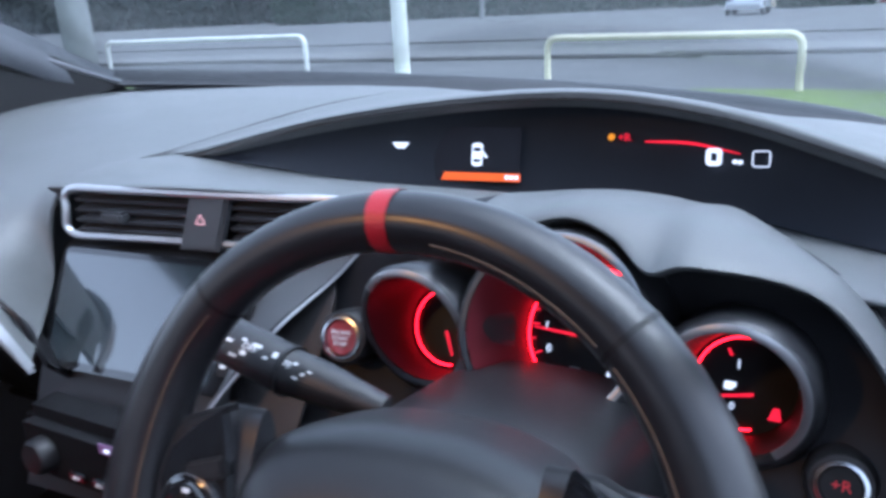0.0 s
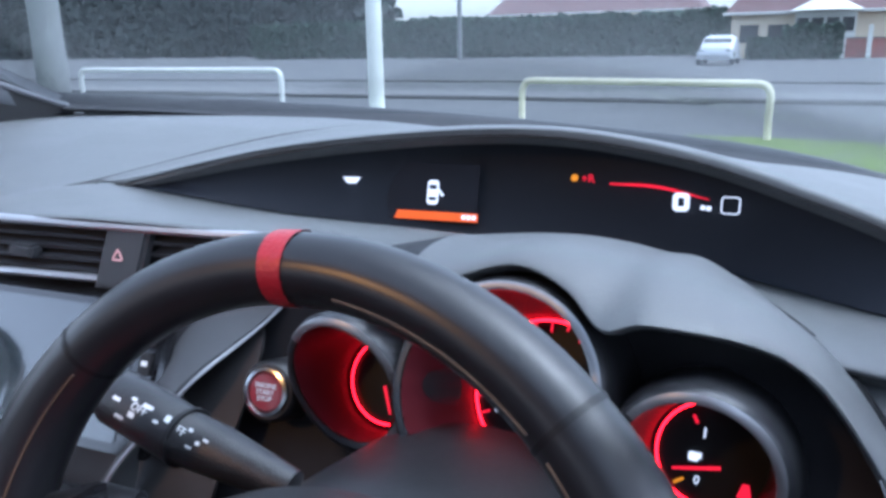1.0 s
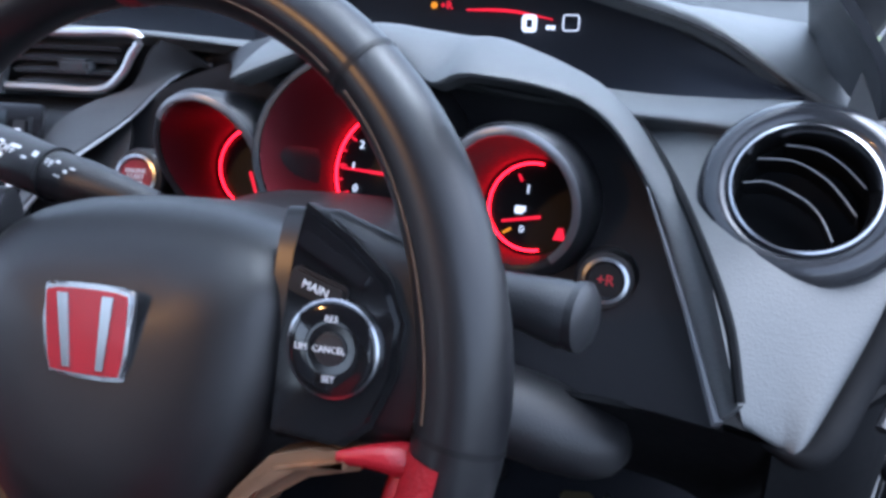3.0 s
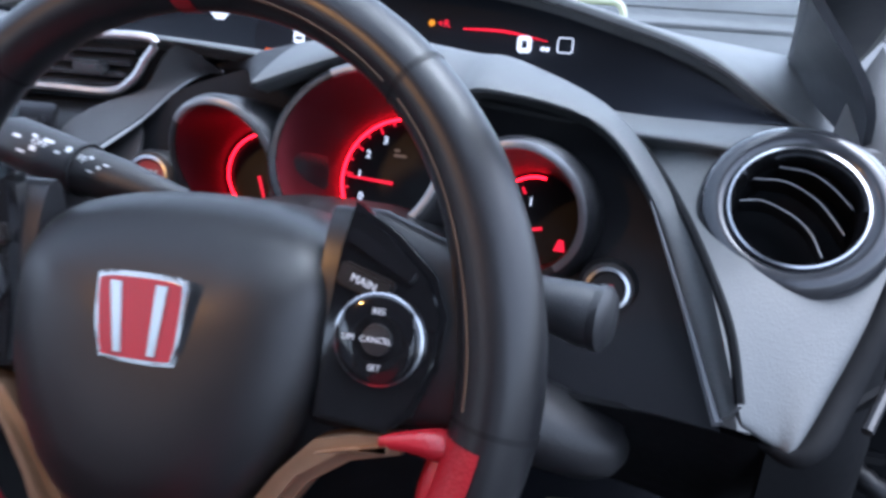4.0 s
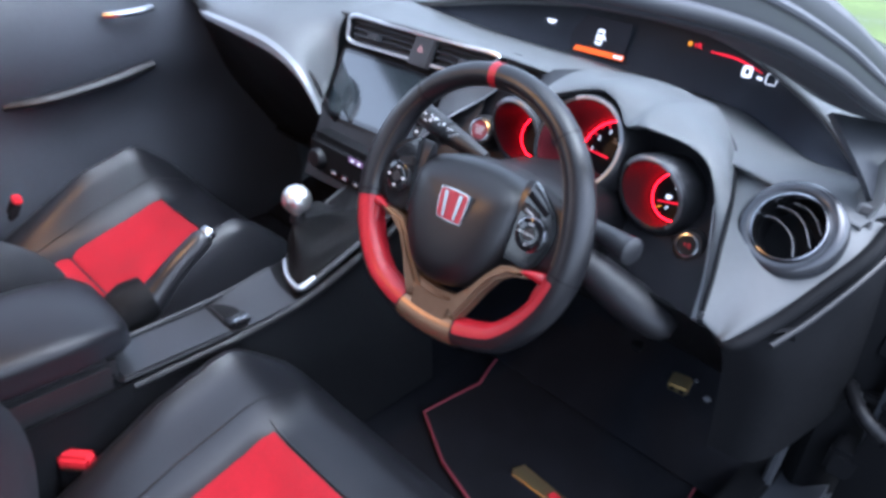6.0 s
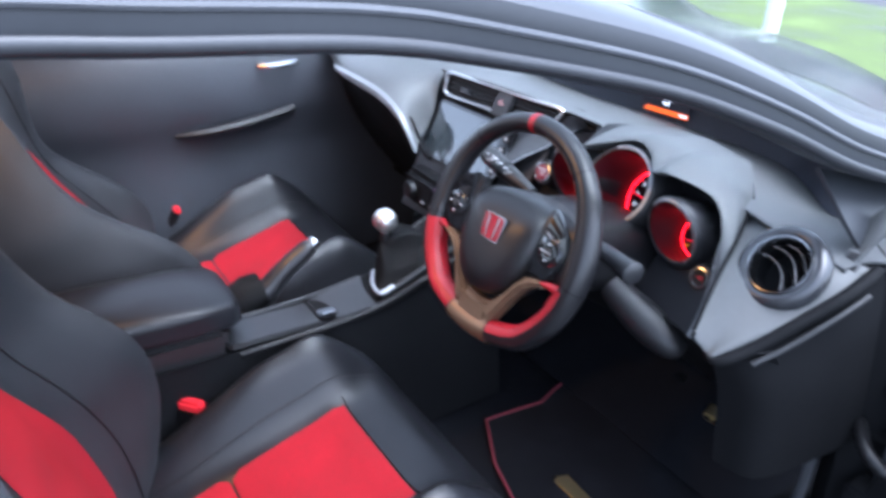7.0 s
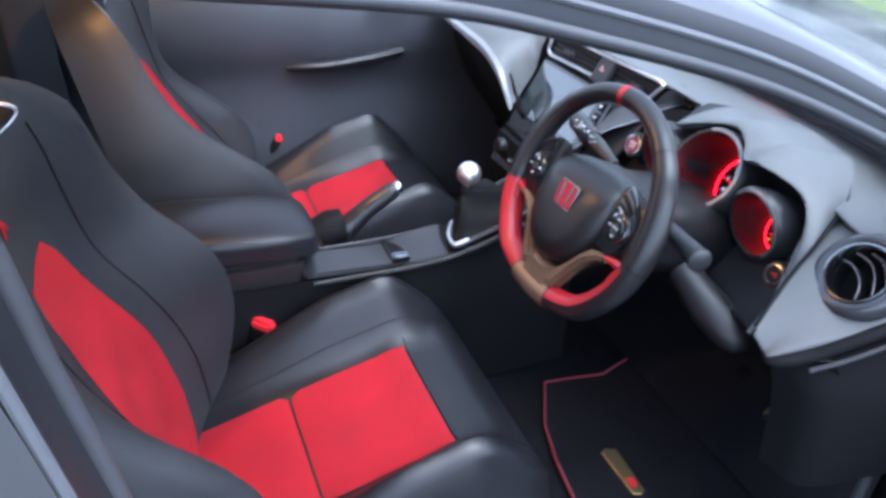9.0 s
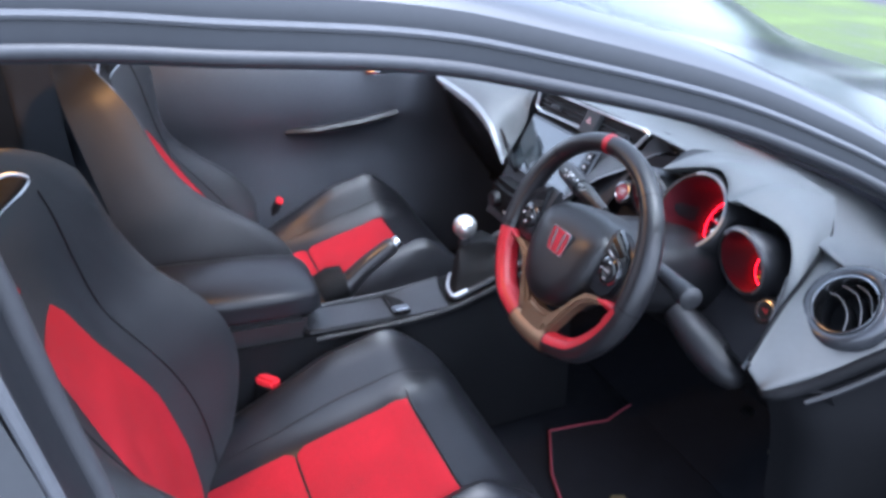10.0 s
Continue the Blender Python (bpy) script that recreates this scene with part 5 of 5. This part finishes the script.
part("shroud", bm, AIRBAG, column)
left_stalk = part("stalk", sweep([(0.310, 0.097, 0.918), (0.290, 0.096, 0.923), (0.268, 0.095, 0.928), (0.246, 0.094, 0.932), (0.243, 0.094, 0.9325), (0.218, 0.096, 0.938), (0.192, 0.098, 0.943), (0.184, 0.099, 0.9445)], [0.009, 0.011, 0.0135, 0.0145, 0.0155, 0.016, 0.016, 0.013], 20), SOFT_DARK, column, "black indicator stalk with white symbols")
d0, d1 = Vector((0.268, 0.0955, 0.928)), Vector((0.196, 0.0977, 0.9425))
out = Vector((0.02, -0.72, 0.66)).normalized()
for k, (w, h, u, f) in enumerate(((0.004, 0.002, -0.2, 0.05), (0.003, 0.003, 0.15, 0.10), (0.005, 0.002, 0.5, 0.16), (0.003, 0.003, -0.4, 0.2), (0.006, 0.003, 0.3, 0.26), (0.006, 0.0045, 0.45, 0.36), (0.004, 0.006, -0.3, 0.40), (0.007, 0.003, 0.75, 0.44), (0.004, 0.004, 0.2, 0.48), (0.008, 0.0035, -0.4, 0.60), (0.005, 0.005, 0.4, 0.70), (0.004, 0.003, -0.45, 0.74), (0.007, 0.003, 0.7, 0.80), (0.006, 0.0035, 0.05, 0.88))):
    p = d0.lerp(d1, f)
    t = (d1 - d0).normalized()
    n = (out + Vector((0, -0.1, -1)) * u * 0.7).normalized()
    n = (n - t * n.dot(t)).normalized()
    mm = Matrix.Translation(p + n * (0.0165 if f > 0.35 else 0.0150)) @ Matrix((-t, n.cross(-t), n)).transposed().to_4x4()
    part("stalk_print", slab(rounded(w * 0.85, h * 0.6, 0.0004, 2), 0.0003, mm), GREY_PRINT, left_stalk, smooth=False)
n = (out - (d1 - d0).normalized() * out.dot((d1 - d0).normalized())).normalized()
t = (d1 - d0).normalized()
for f, q in ((0.30, 0.0154), (0.66, 0.0166)):
    lettering("OFF", 0.0064, Matrix.Translation(d0.lerp(d1, f) + n * q) @ Matrix((-t, n.cross(-t), n)).transposed().to_4x4(), GREY_PRINT, left_stalk)
part("stalk_collar", sweep([(0.2455, 0.094, 0.9321), (0.2430, 0.0942, 0.9325)], 0.0165, 20), HARD_BLACK, left_stalk)
right_stalk = part("stalk", sweep([(0.425, 0.080, 0.903), (0.460, 0.078, 0.905), (0.500, 0.075, 0.905), (0.530, 0.073, 0.904), (0.548, 0.071, 0.902), (0.556, 0.071, 0.902)], [0.010, 0.011, 0.012, 0.0135, 0.016, 0.0145], 18), CONSOLE, column, "grey wiper stalk with round end")
part("stalk_tip", lathe([(0.0165, 0.0), (0.0165, 0.004), (0.013, 0.007), (0.0, 0.008)], facing((0.553, 0.071, 0.902), (1, -0.25, 0.05)), 24), CONSOLE, right_stalk)


# ---- seats ----
def bump(x, c, w):
    return math.exp(-((x - c) / w) ** 2)


def ease(k):
    k = min(1.0, max(0.0, k))
    return k * k * (3 - 2 * k)


def cushion_z(x, y):
    """Top of the seat cushion: x from its middle, y from the red panel's front edge."""
    z = 0.552 + 0.30 * min(0, y) + (0.006 * math.sin(min(1, max(0, y + 0.05) / 0.1) * 1.6) if y > -0.05 else 0)
    b = bump(abs(x), 0.198, 0.050) * 0.108 * ease((0.142 - y) / 0.18) * min(1, max(0.35, 1 + (y + 0.12) / 0.35))
    if y > 0.070:
        z -= ((y - 0.070) / 0.058) ** 2 * 0.035
    return z + b


def back_y(x, s, full=(0, 0, 1, 1, 0.025)):
    """Front of the backrest: x from its middle, s up along it; forward positive. full: side, depth, middle and spread of the fuller bolster, depth of the upper wing."""
    h, c, w = full[1:4] if x * full[0] > 0 else (0.105, 0.15, 0.18)
    b = bump(abs(x), 0.195 - 0.05 * max(0, s - 0.40), 0.055) * h * math.exp(-((s - c) / w) ** 2)
    up = min(1, max(0, (s - 0.35) / 0.25))
    wing = (0.095 if x < 0 else full[4]) * min(1, abs(x) / 0.16) ** 2 * up * up * (3 - 2 * up)
    return 0.012 * math.sin(min(1, s / 0.5) * math.pi) + b + wing


def half_width(s):
    keys = ((0, 0.23), (0.1, 0.245), (0.28, 0.25), (0.40, 0.242), (0.48, 0.215), (0.55, 0.188), (0.61, 0.165), (0.645, 0.138), (0.665, 0.095), (0.675, 0.05))
    for (a, wa), (b, wb) in zip(keys, keys[1:]):
        if s <= b:
            f = (s - a) / (b - a)
            return wa + (wb - wa) * f
    return keys[-1][1]


def seat(x, y, recline, label, full):
    t = thing("car_seat", (x, y - 0.2, 0.31), label, "car seat", "front seats")
    rows = []
    for i in range(30):
        v = -0.46 + 0.588 * i / 29
        w = 0.245 - (0.040 * ((v - 0.055) / 0.073) ** 2 if v > 0.055 else 0)
        top = [Vector((x + w * u, y + v, cushion_z(w * u, v) - (0.045 * max(0, abs(u) - 0.9) / 0.1))) for u in (-1 + 2 * k / 40 for k in range(41))]
        low = [Vector((x + w * u, y + v * 0.96, 0.40)) for u in (0.98, 0.5, -0.5, -0.98)]
        rows.append(top + low)
    bm = grid(rows, closed_v=True)
    bm.verts.ensure_lookup_table()
    bm.faces.new([bm.verts[29 * 45 + j] for j in range(45)])
    cu = part("cushion", bm, LEATHER, t)
    for y0, y1 in ((-0.198, 0.0), (-0.37, -0.202)):
        pan = grid([[Vector((x + u, y + y0 + (y1 - y0) * i / 12, cushion_z(u, y0 + (y1 - y0) * i / 12) + 0.0028 - 0.0022 * (abs(k - 8) / 8) ** 14 - 0.0022 * (abs(i - 6) / 6) ** 14)) for k, u in enumerate(-0.117 + 0.234 * j / 16 for j in range(17))] for i in range(13)])
        part("seat_panel", pan, RED_SUEDE, t, "red suede seat panel")
    part("cushion_seam", sweep([Vector((x - 0.128 + 0.256 * k / 16, y + 0.004, cushion_z(-0.128 + 0.256 * k / 16, 0.004) + 0.0005)) for k in range(17)], 0.0016, 6), HARD_BLACK, t)
    for s0 in (1, -1):
        part("bolster_seam", sweep([Vector((x + s0 * 0.150, y - 0.40 + 0.505 * k / 20, cushion_z(0.150, -0.40 + 0.505 * k / 20) + 0.0004)) for k in range(21)], 0.0015, 6), HARD_BLACK, t)
    part("seat_base", box((x, y - 0.18, 0.365), (0.42, 0.42, 0.09), 0.02), HARD_BLACK, t)
    part("side_valance", box((x + (0.235 if x > 0 else -0.235), y - 0.22, 0.40), (0.03, 0.40, 0.09), 0.012), HARD_BLACK, t)
    part("side_valance", box((x - (0.235 if x > 0 else -0.235), y - 0.22, 0.40), (0.03, 0.40, 0.09), 0.012), HARD_BLACK, t)
    m = Matrix.Translation((x, y - 0.350, 0.445)) @ pose(0, 0, 0, recline)
    rows = []
    for i in range(36):
        s = -0.04 + 0.715 * i / 35
        w = half_width(max(0, s))
        front = [m @ Vector((w * u, back_y(w * u, s, full) - (0.05 * max(0, abs(u) - 0.88) / 0.12) - 0.02 * max(0, s - 0.55) * 0, s)) for u in (-1 + 2 * k / 36 for k in range(37))]
        rear = [m @ Vector((w * u, -0.115 + 0.20 * max(0, s - 0.36), s)) for u in (0.97, 0.5, 0, -0.5, -0.97)]
        rows.append(front + rear)
    bm = grid(rows, closed_v=True)
    bm.verts.ensure_lookup_table()
    bm.faces.new([bm.verts[35 * 42 + j] for j in range(42)])
    part("backrest", bm, SEAT_SUEDE, t)

    def panel_half(s):
        return 0.118 - 0.05 * max(0, (s - 0.22) / 0.24) ** 1.5 - 0.012 * max(0, (0.1 - s) / 0.1)

    pan = []
    for i in range(20):
        s = 0.005 + 0.46 * i / 19
        pan.append([m @ Vector((panel_half(s) * u, back_y(panel_half(s) * u, s, full) + 0.005 - 0.004 * abs(u) ** 8 - 0.004 * abs(2 * i / 19 - 1) ** 10, s)) for u in (-1 + 2 * k / 14 for k in range(15))])
    part("back_panel", grid(pan), RED_SUEDE, t, "red suede backrest panel")
    for s0 in (1, -1):
        part("back_seam", sweep([m @ Vector((s0 * (0.150 - 0.03 * k / 24), back_y(s0 * (0.150 - 0.03 * k / 24), 0.02 + 0.56 * k / 24, full) + 0.0006, 0.02 + 0.56 * k / 24)) for k in range(25)], 0.0016, 6), HARD_BLACK, t)
    loop = spline([m @ Vector((q, back_y(q, r, full) + 0.003, r)) for q, r in ((-0.116, 0.602), (-0.106, 0.593), (-0.058, 0.591), (0.058, 0.591), (0.106, 0.593), (0.116, 0.602), (0.098, 0.620), (0.055, 0.625), (-0.055, 0.625), (-0.098, 0.620))], 60, True)
    part("belt_slot", sweep(loop, 0.0028, 8, closed=True), SILVER, t, "bright slot surround below the headrest")
    mid = sum(loop, Vector()) / 60 + m.to_3x3() @ Vector((0, -0.004, 0))
    part("slot_recess", grid([[p, p.lerp(mid, 0.5), p.lerp(mid, 0.98)] for p in loop], closed_u=True), MATT_BLACK, t)
    em = m @ Matrix.Translation((0, back_y(0, 0.53, full) + 0.003, 0.53)) @ pose(0, 0, 0, 90) @ Matrix.Scale(-1, 4, (0, 0, 1))
    part("emblem", slab([(0.95 * a, 0.95 * b) for a, b in [(-0.016, 0.014), (0.004, 0.014), (0.015, 0.006), (0.007, -0.001), (0.017, -0.014), (0.006, -0.013), (-0.002, -0.004), (-0.008, -0.015), (-0.014, -0.013), (-0.007, 0.002)]], 0.001, em), RED_SUEDE, t, "red embroidered emblem")
    return t


seat(0.345, -0.195, 21, "black leather sports seat with red suede centre panels", (-1, 0.150, 0.23, 0.24, 0.025))
seat(-0.372, 0.01, 27, "black leather passenger seat with red suede centre panels", (1, 0.125, 0.17, 0.20, 0.036))


def belt_buckle(at, turn, label, k=1.0, stem=0.09, lean=-25):
    t = thing("seat_belt_buckle", at, label, "seat belt", "belt buckles")
    m = Matrix.Translation(at) @ pose(0, 0, 0, lean, 0, turn) @ Matrix.Scale(k, 4)
    part("stem", box((0, 0, -0.030 - stem / 2), (0.026, 0.012, stem), 0.003, m), MATT_BLACK, t)
    part("shell", box((0, 0, -0.026), (0.044, 0.024, 0.046), 0.006, m), MATT_BLACK, t)
    part("button", box((0, 0.0, 0.003), (0.042, 0.024, 0.018), 0.005, m), RED_CLIP, t, "red release button")
    part("tongue_edge", box((0.004, -0.0135, -0.004), (0.038, 0.003, 0.005), 0.001, m), CHROME, t, "bright metal edge")


belt_buckle((0.112, -0.412, 0.562), 42, "red-topped seat belt buckle beside the driver's seat", lean=-6)
belt_buckle((-0.560, -0.240, 0.606), -10, "red-topped belt clip beside the passenger seat", 0.7, 0.03)

# ---- centre console ----
console = thing("centre_console", (0.0, -0.1, 0.31), "black plastic centre console between the seats", "centre console")
part("body", skin([[(0.098, -0.75, 0.32), (0.098, -0.3, 0.32), (0.105, 0.0, 0.32), (0.115, 0.24, 0.34)], [(0.100, -0.75, 0.60), (0.100, -0.3, 0.605), (0.100, 0.0, 0.63), (0.112, 0.20, 0.70)], [(0.092, -0.75, 0.628), (0.092, -0.3, 0.63), (0.092, 0.0, 0.650), (0.10, 0.18, 0.735)], [(0.012, -0.75, 0.632), (0.012, -0.3, 0.634), (-0.004, 0.0, 0.658), (-0.03, 0.18, 0.738)], [(0.004, -0.75, 0.59), (0.004, -0.3, 0.60), (-0.012, 0.0, 0.62), (-0.05, 0.20, 0.70)], [(-0.03, -0.75, 0.555), (-0.03, -0.3, 0.555), (-0.04, 0.0, 0.56), (-0.07, 0.22, 0.60)], [(-0.098, -0.75, 0.55), (-0.098, -0.3, 0.55), (-0.105, 0.0, 0.55), (-0.115, 0.24, 0.58)], [(-0.10, -0.75, 0.32), (-0.10, -0.3, 0.32), (-0.11, 0.0, 0.32), (-0.12, 0.24, 0.34)]], 56, 24), MATT_BLACK, console)
part("side_rail", sweep(spline([(0.098, -0.32, 0.624), (0.102, -0.15, 0.632), (0.102, -0.05, 0.645), (0.106, 0.03, 0.675), (0.112, 0.12, 0.715), (0.118, 0.18, 0.745)], 24), 0.007, 10), HARD_BLACK, console)
part("tray_lip", sweep(spline([(0.014, -0.32, 0.640), (0.013, -0.15, 0.646), (0.010, -0.05, 0.658)], 16), 0.0035, 8), CONSOLE, console)
part("tray", box((0.057, -0.250, 0.636), (0.078, 0.165, 0.010), 0.004), CONSOLE, console, "grey storage tray lid")
part("tray_rim", sweep([Vector((0.057 + x, -0.250 + y, 0.640)) for x, y in rounded(0.084, 0.172, 0.010)], 0.0022, 6, closed=True), HARD_BLACK, console)
part("tray_end", skin([[(0.014, -0.165, 0.640), (0.055, -0.165, 0.636), (0.098, -0.165, 0.636)], [(0.012, -0.11, 0.652), (0.055, -0.115, 0.644), (0.100, -0.115, 0.640)], [(0.012, -0.05, 0.660), (0.05, -0.06, 0.652), (0.098, -0.06, 0.646)]], 10, 10, 0.004), CONSOLE, console)
part("switch", box((0.080, -0.152, 0.645), (0.024, 0.034, 0.010), 0.003), PIANO, console)
part("switch_cap", box((0.088, -0.152, 0.6505), (0.006, 0.024, 0.004), 0.0015), CHROME, console)
part("bin_wall", box((0.0, -0.50, 0.64), (0.18, 0.34, 0.07), 0.012), SOFT_DARK, console)
rows = []
for y, w, zt in ((-0.298, 0.040, 0.684), (-0.303, 0.066, 0.704), (-0.320, 0.080, 0.715), (-0.38, 0.086, 0.722), (-0.52, 0.086, 0.728), (-0.64, 0.082, 0.728), (-0.67, 0.06, 0.715)):
    rows.append(spline([Vector((w * cx, y, 0.662 + (zt - 0.662) * (cz + 1) / 2)) for cx, cz in ((-1, 0), (-0.92, 0.75), (-0.5, 1), (0, 1.05), (0.5, 1), (0.92, 0.75), (1, 0), (0.92, -0.8), (0, -1), (-0.92, -0.8))], 36, True))
bm = grid(rows, closed_v=True)
bm.verts.ensure_lookup_table()
bm.faces.new([bm.verts[j] for j in range(36)])
bm.faces.new([bm.verts[6 * 36 + j] for j in range(36)])
part("armrest", bm, LEATHER, console, "padded black leather armrest")

brake = thing("handbrake", (-0.062, -0.24, 0.63), "black handbrake lever with bright release button", "handbrake")
part("grip", sweep(spline([(-0.062, -0.255, 0.60), (-0.062, -0.215, 0.630), (-0.062, -0.175, 0.668), (-0.062, -0.135, 0.697), (-0.062, -0.115, 0.710)], 20), [0.030, 0.031, 0.030, 0.028, 0.026, 0.024, 0.022, 0.021, 0.020, 0.0195, 0.019, 0.0188, 0.0185, 0.0182, 0.018, 0.0178, 0.0175, 0.017, 0.016, 0.013], 18), WHEEL_LEATHER, brake)
part("button", lathe([(0.0125, -0.010), (0.0130, 0.004), (0.011, 0.008), (0, 0.0095)], facing((-0.062, -0.112, 0.712), (0, 0.8, 0.6)), 18), CHROME, brake, "bright release button")
part("gaiter", sweep([(-0.062, -0.27, 0.625), (-0.062, -0.245, 0.635), (-0.062, -0.22, 0.64)], [0.034, 0.038, 0.034], 18), GAITER, brake)

lever = thing("gear_lever", (0.02, -0.005, 0.64), "gear lever with polished metal ball knob", "gear lever")
part("knob", lathe([(0, 0.0235), (0.0077, 0.0222), (0.0153, 0.0178), (0.0212, 0.010), (0.0232, 0), (0.0212, -0.010), (0.0153, -0.0175), (0.0088, -0.0212), (0.008, -0.03)], Matrix.Translation((0.027, -0.005, 0.775)), 32), WHITE_KNOB, lever, "polished metal ball knob")
part("collar", lathe([(0.011, -0.008), (0.0105, 0.0), (0.009, 0.006), (0.007, 0.007)], Matrix.Translation((0.027, -0.005, 0.745)), 20), HARD_BLACK, lever)
part("shaft", sweep([(0.027, -0.005, 0.755), (0.022, 0.0, 0.68)], 0.007, 10), HARD_BLACK, lever)
FRAME = [(0.012, -0.018, 0.660), (0.050, -0.040, 0.656), (0.088, -0.046, 0.656), (0.094, 0.0, 0.676), (0.098, 0.08, 0.712), (0.092, 0.135, 0.738), (0.04, 0.148, 0.745), (-0.012, 0.142, 0.743), (-0.022, 0.08, 0.712), (-0.004, 0.02, 0.680)]
frame_loop = spline(FRAME, 72, True)
apex = Vector((0.022, 0.0, 0.742))
rows = []
for k in range(15):
    f = k / 14
    ring = []
    for j, p in enumerate(frame_loop):
        a = 2 * math.pi * j / 72
        top = apex + Vector((0.009 * math.cos(a + 3.6), 0.009 * math.sin(a + 3.6), 0))
        q = p.lerp(top, f)
        sag = math.sin(math.pi * f)
        q.z += 0.010 * sag * f - 0.014 * sag * (1 - f) + 0.0055 * sag * math.sin(3.2 * a + 7 * f) + 0.004 * sag * math.sin(11 * f + 1.5 * math.cos(a))
        q.x += 0.004 * sag * math.sin(2.3 * a + 9 * f)
        ring.append(q)
    rows.append(ring)
part("gaiter", grid(rows, closed_v=True), GAITER, lever, "creased leather gaiter")
part("surround", sweep(frame_loop, 0.0050, 8, closed=True), CONSOLE, lever)
part("chrome_clasp", sweep(spline([(0.014, -0.022, 0.665), (0.050, -0.043, 0.661), (0.085, -0.050, 0.661), (0.092, -0.040, 0.665), (0.093, -0.022, 0.672)], 18), 0.0042, 8), SILVER, lever, "silver corner trim")
part("chrome_clasp", sweep(spline([(0.05, 0.150, 0.750), (0.085, 0.140, 0.746), (0.095, 0.122, 0.738)], 10), 0.0042, 8), SILVER, lever, "silver corner trim")

# ---- driver's footwell ----
mat_t = thing("floor_mat", (0.4, 0.2, 0.315), "black carpet floor mat edged in dark red", "floor mat")
MAT = [(0.163, 0.172), (0.168, 0.24), (0.176, 0.312), (0.158, 0.36), (0.140, 0.42), (0.160, 0.47), (0.30, 0.49), (0.42, 0.48), (0.60, 0.44), (0.63, 0.25), (0.62, 0.06), (0.46, 0.068), (0.36, 0.085), (0.275, 0.110)]
part("carpet", slab(MAT[::-1], 0.012, Matrix.Translation((0, 0, 0.314)), 0.003), CARPET, mat_t)
part("piping", sweep([Vector((x, y, 0.326)) for x, y in MAT], 0.0032, 6, closed=True), CARPET_RED, mat_t, "dark red piped edge")
part("plate", slab([(0.368, 0.190), (0.376, 0.178), (0.480, 0.180), (0.486, 0.194), (0.480, 0.206), (0.376, 0.212)], 0.003, Matrix.Translation((0, 0, 0.3265)), 0.001), BRASS, mat_t, "bright metal plate")
part("plate_emblem", slab([(0.445, 0.186), (0.468, 0.186), (0.466, 0.200), (0.448, 0.202)], 0.0006, Matrix.Translation((0, 0, 0.3296))), RED_PRINT, mat_t)

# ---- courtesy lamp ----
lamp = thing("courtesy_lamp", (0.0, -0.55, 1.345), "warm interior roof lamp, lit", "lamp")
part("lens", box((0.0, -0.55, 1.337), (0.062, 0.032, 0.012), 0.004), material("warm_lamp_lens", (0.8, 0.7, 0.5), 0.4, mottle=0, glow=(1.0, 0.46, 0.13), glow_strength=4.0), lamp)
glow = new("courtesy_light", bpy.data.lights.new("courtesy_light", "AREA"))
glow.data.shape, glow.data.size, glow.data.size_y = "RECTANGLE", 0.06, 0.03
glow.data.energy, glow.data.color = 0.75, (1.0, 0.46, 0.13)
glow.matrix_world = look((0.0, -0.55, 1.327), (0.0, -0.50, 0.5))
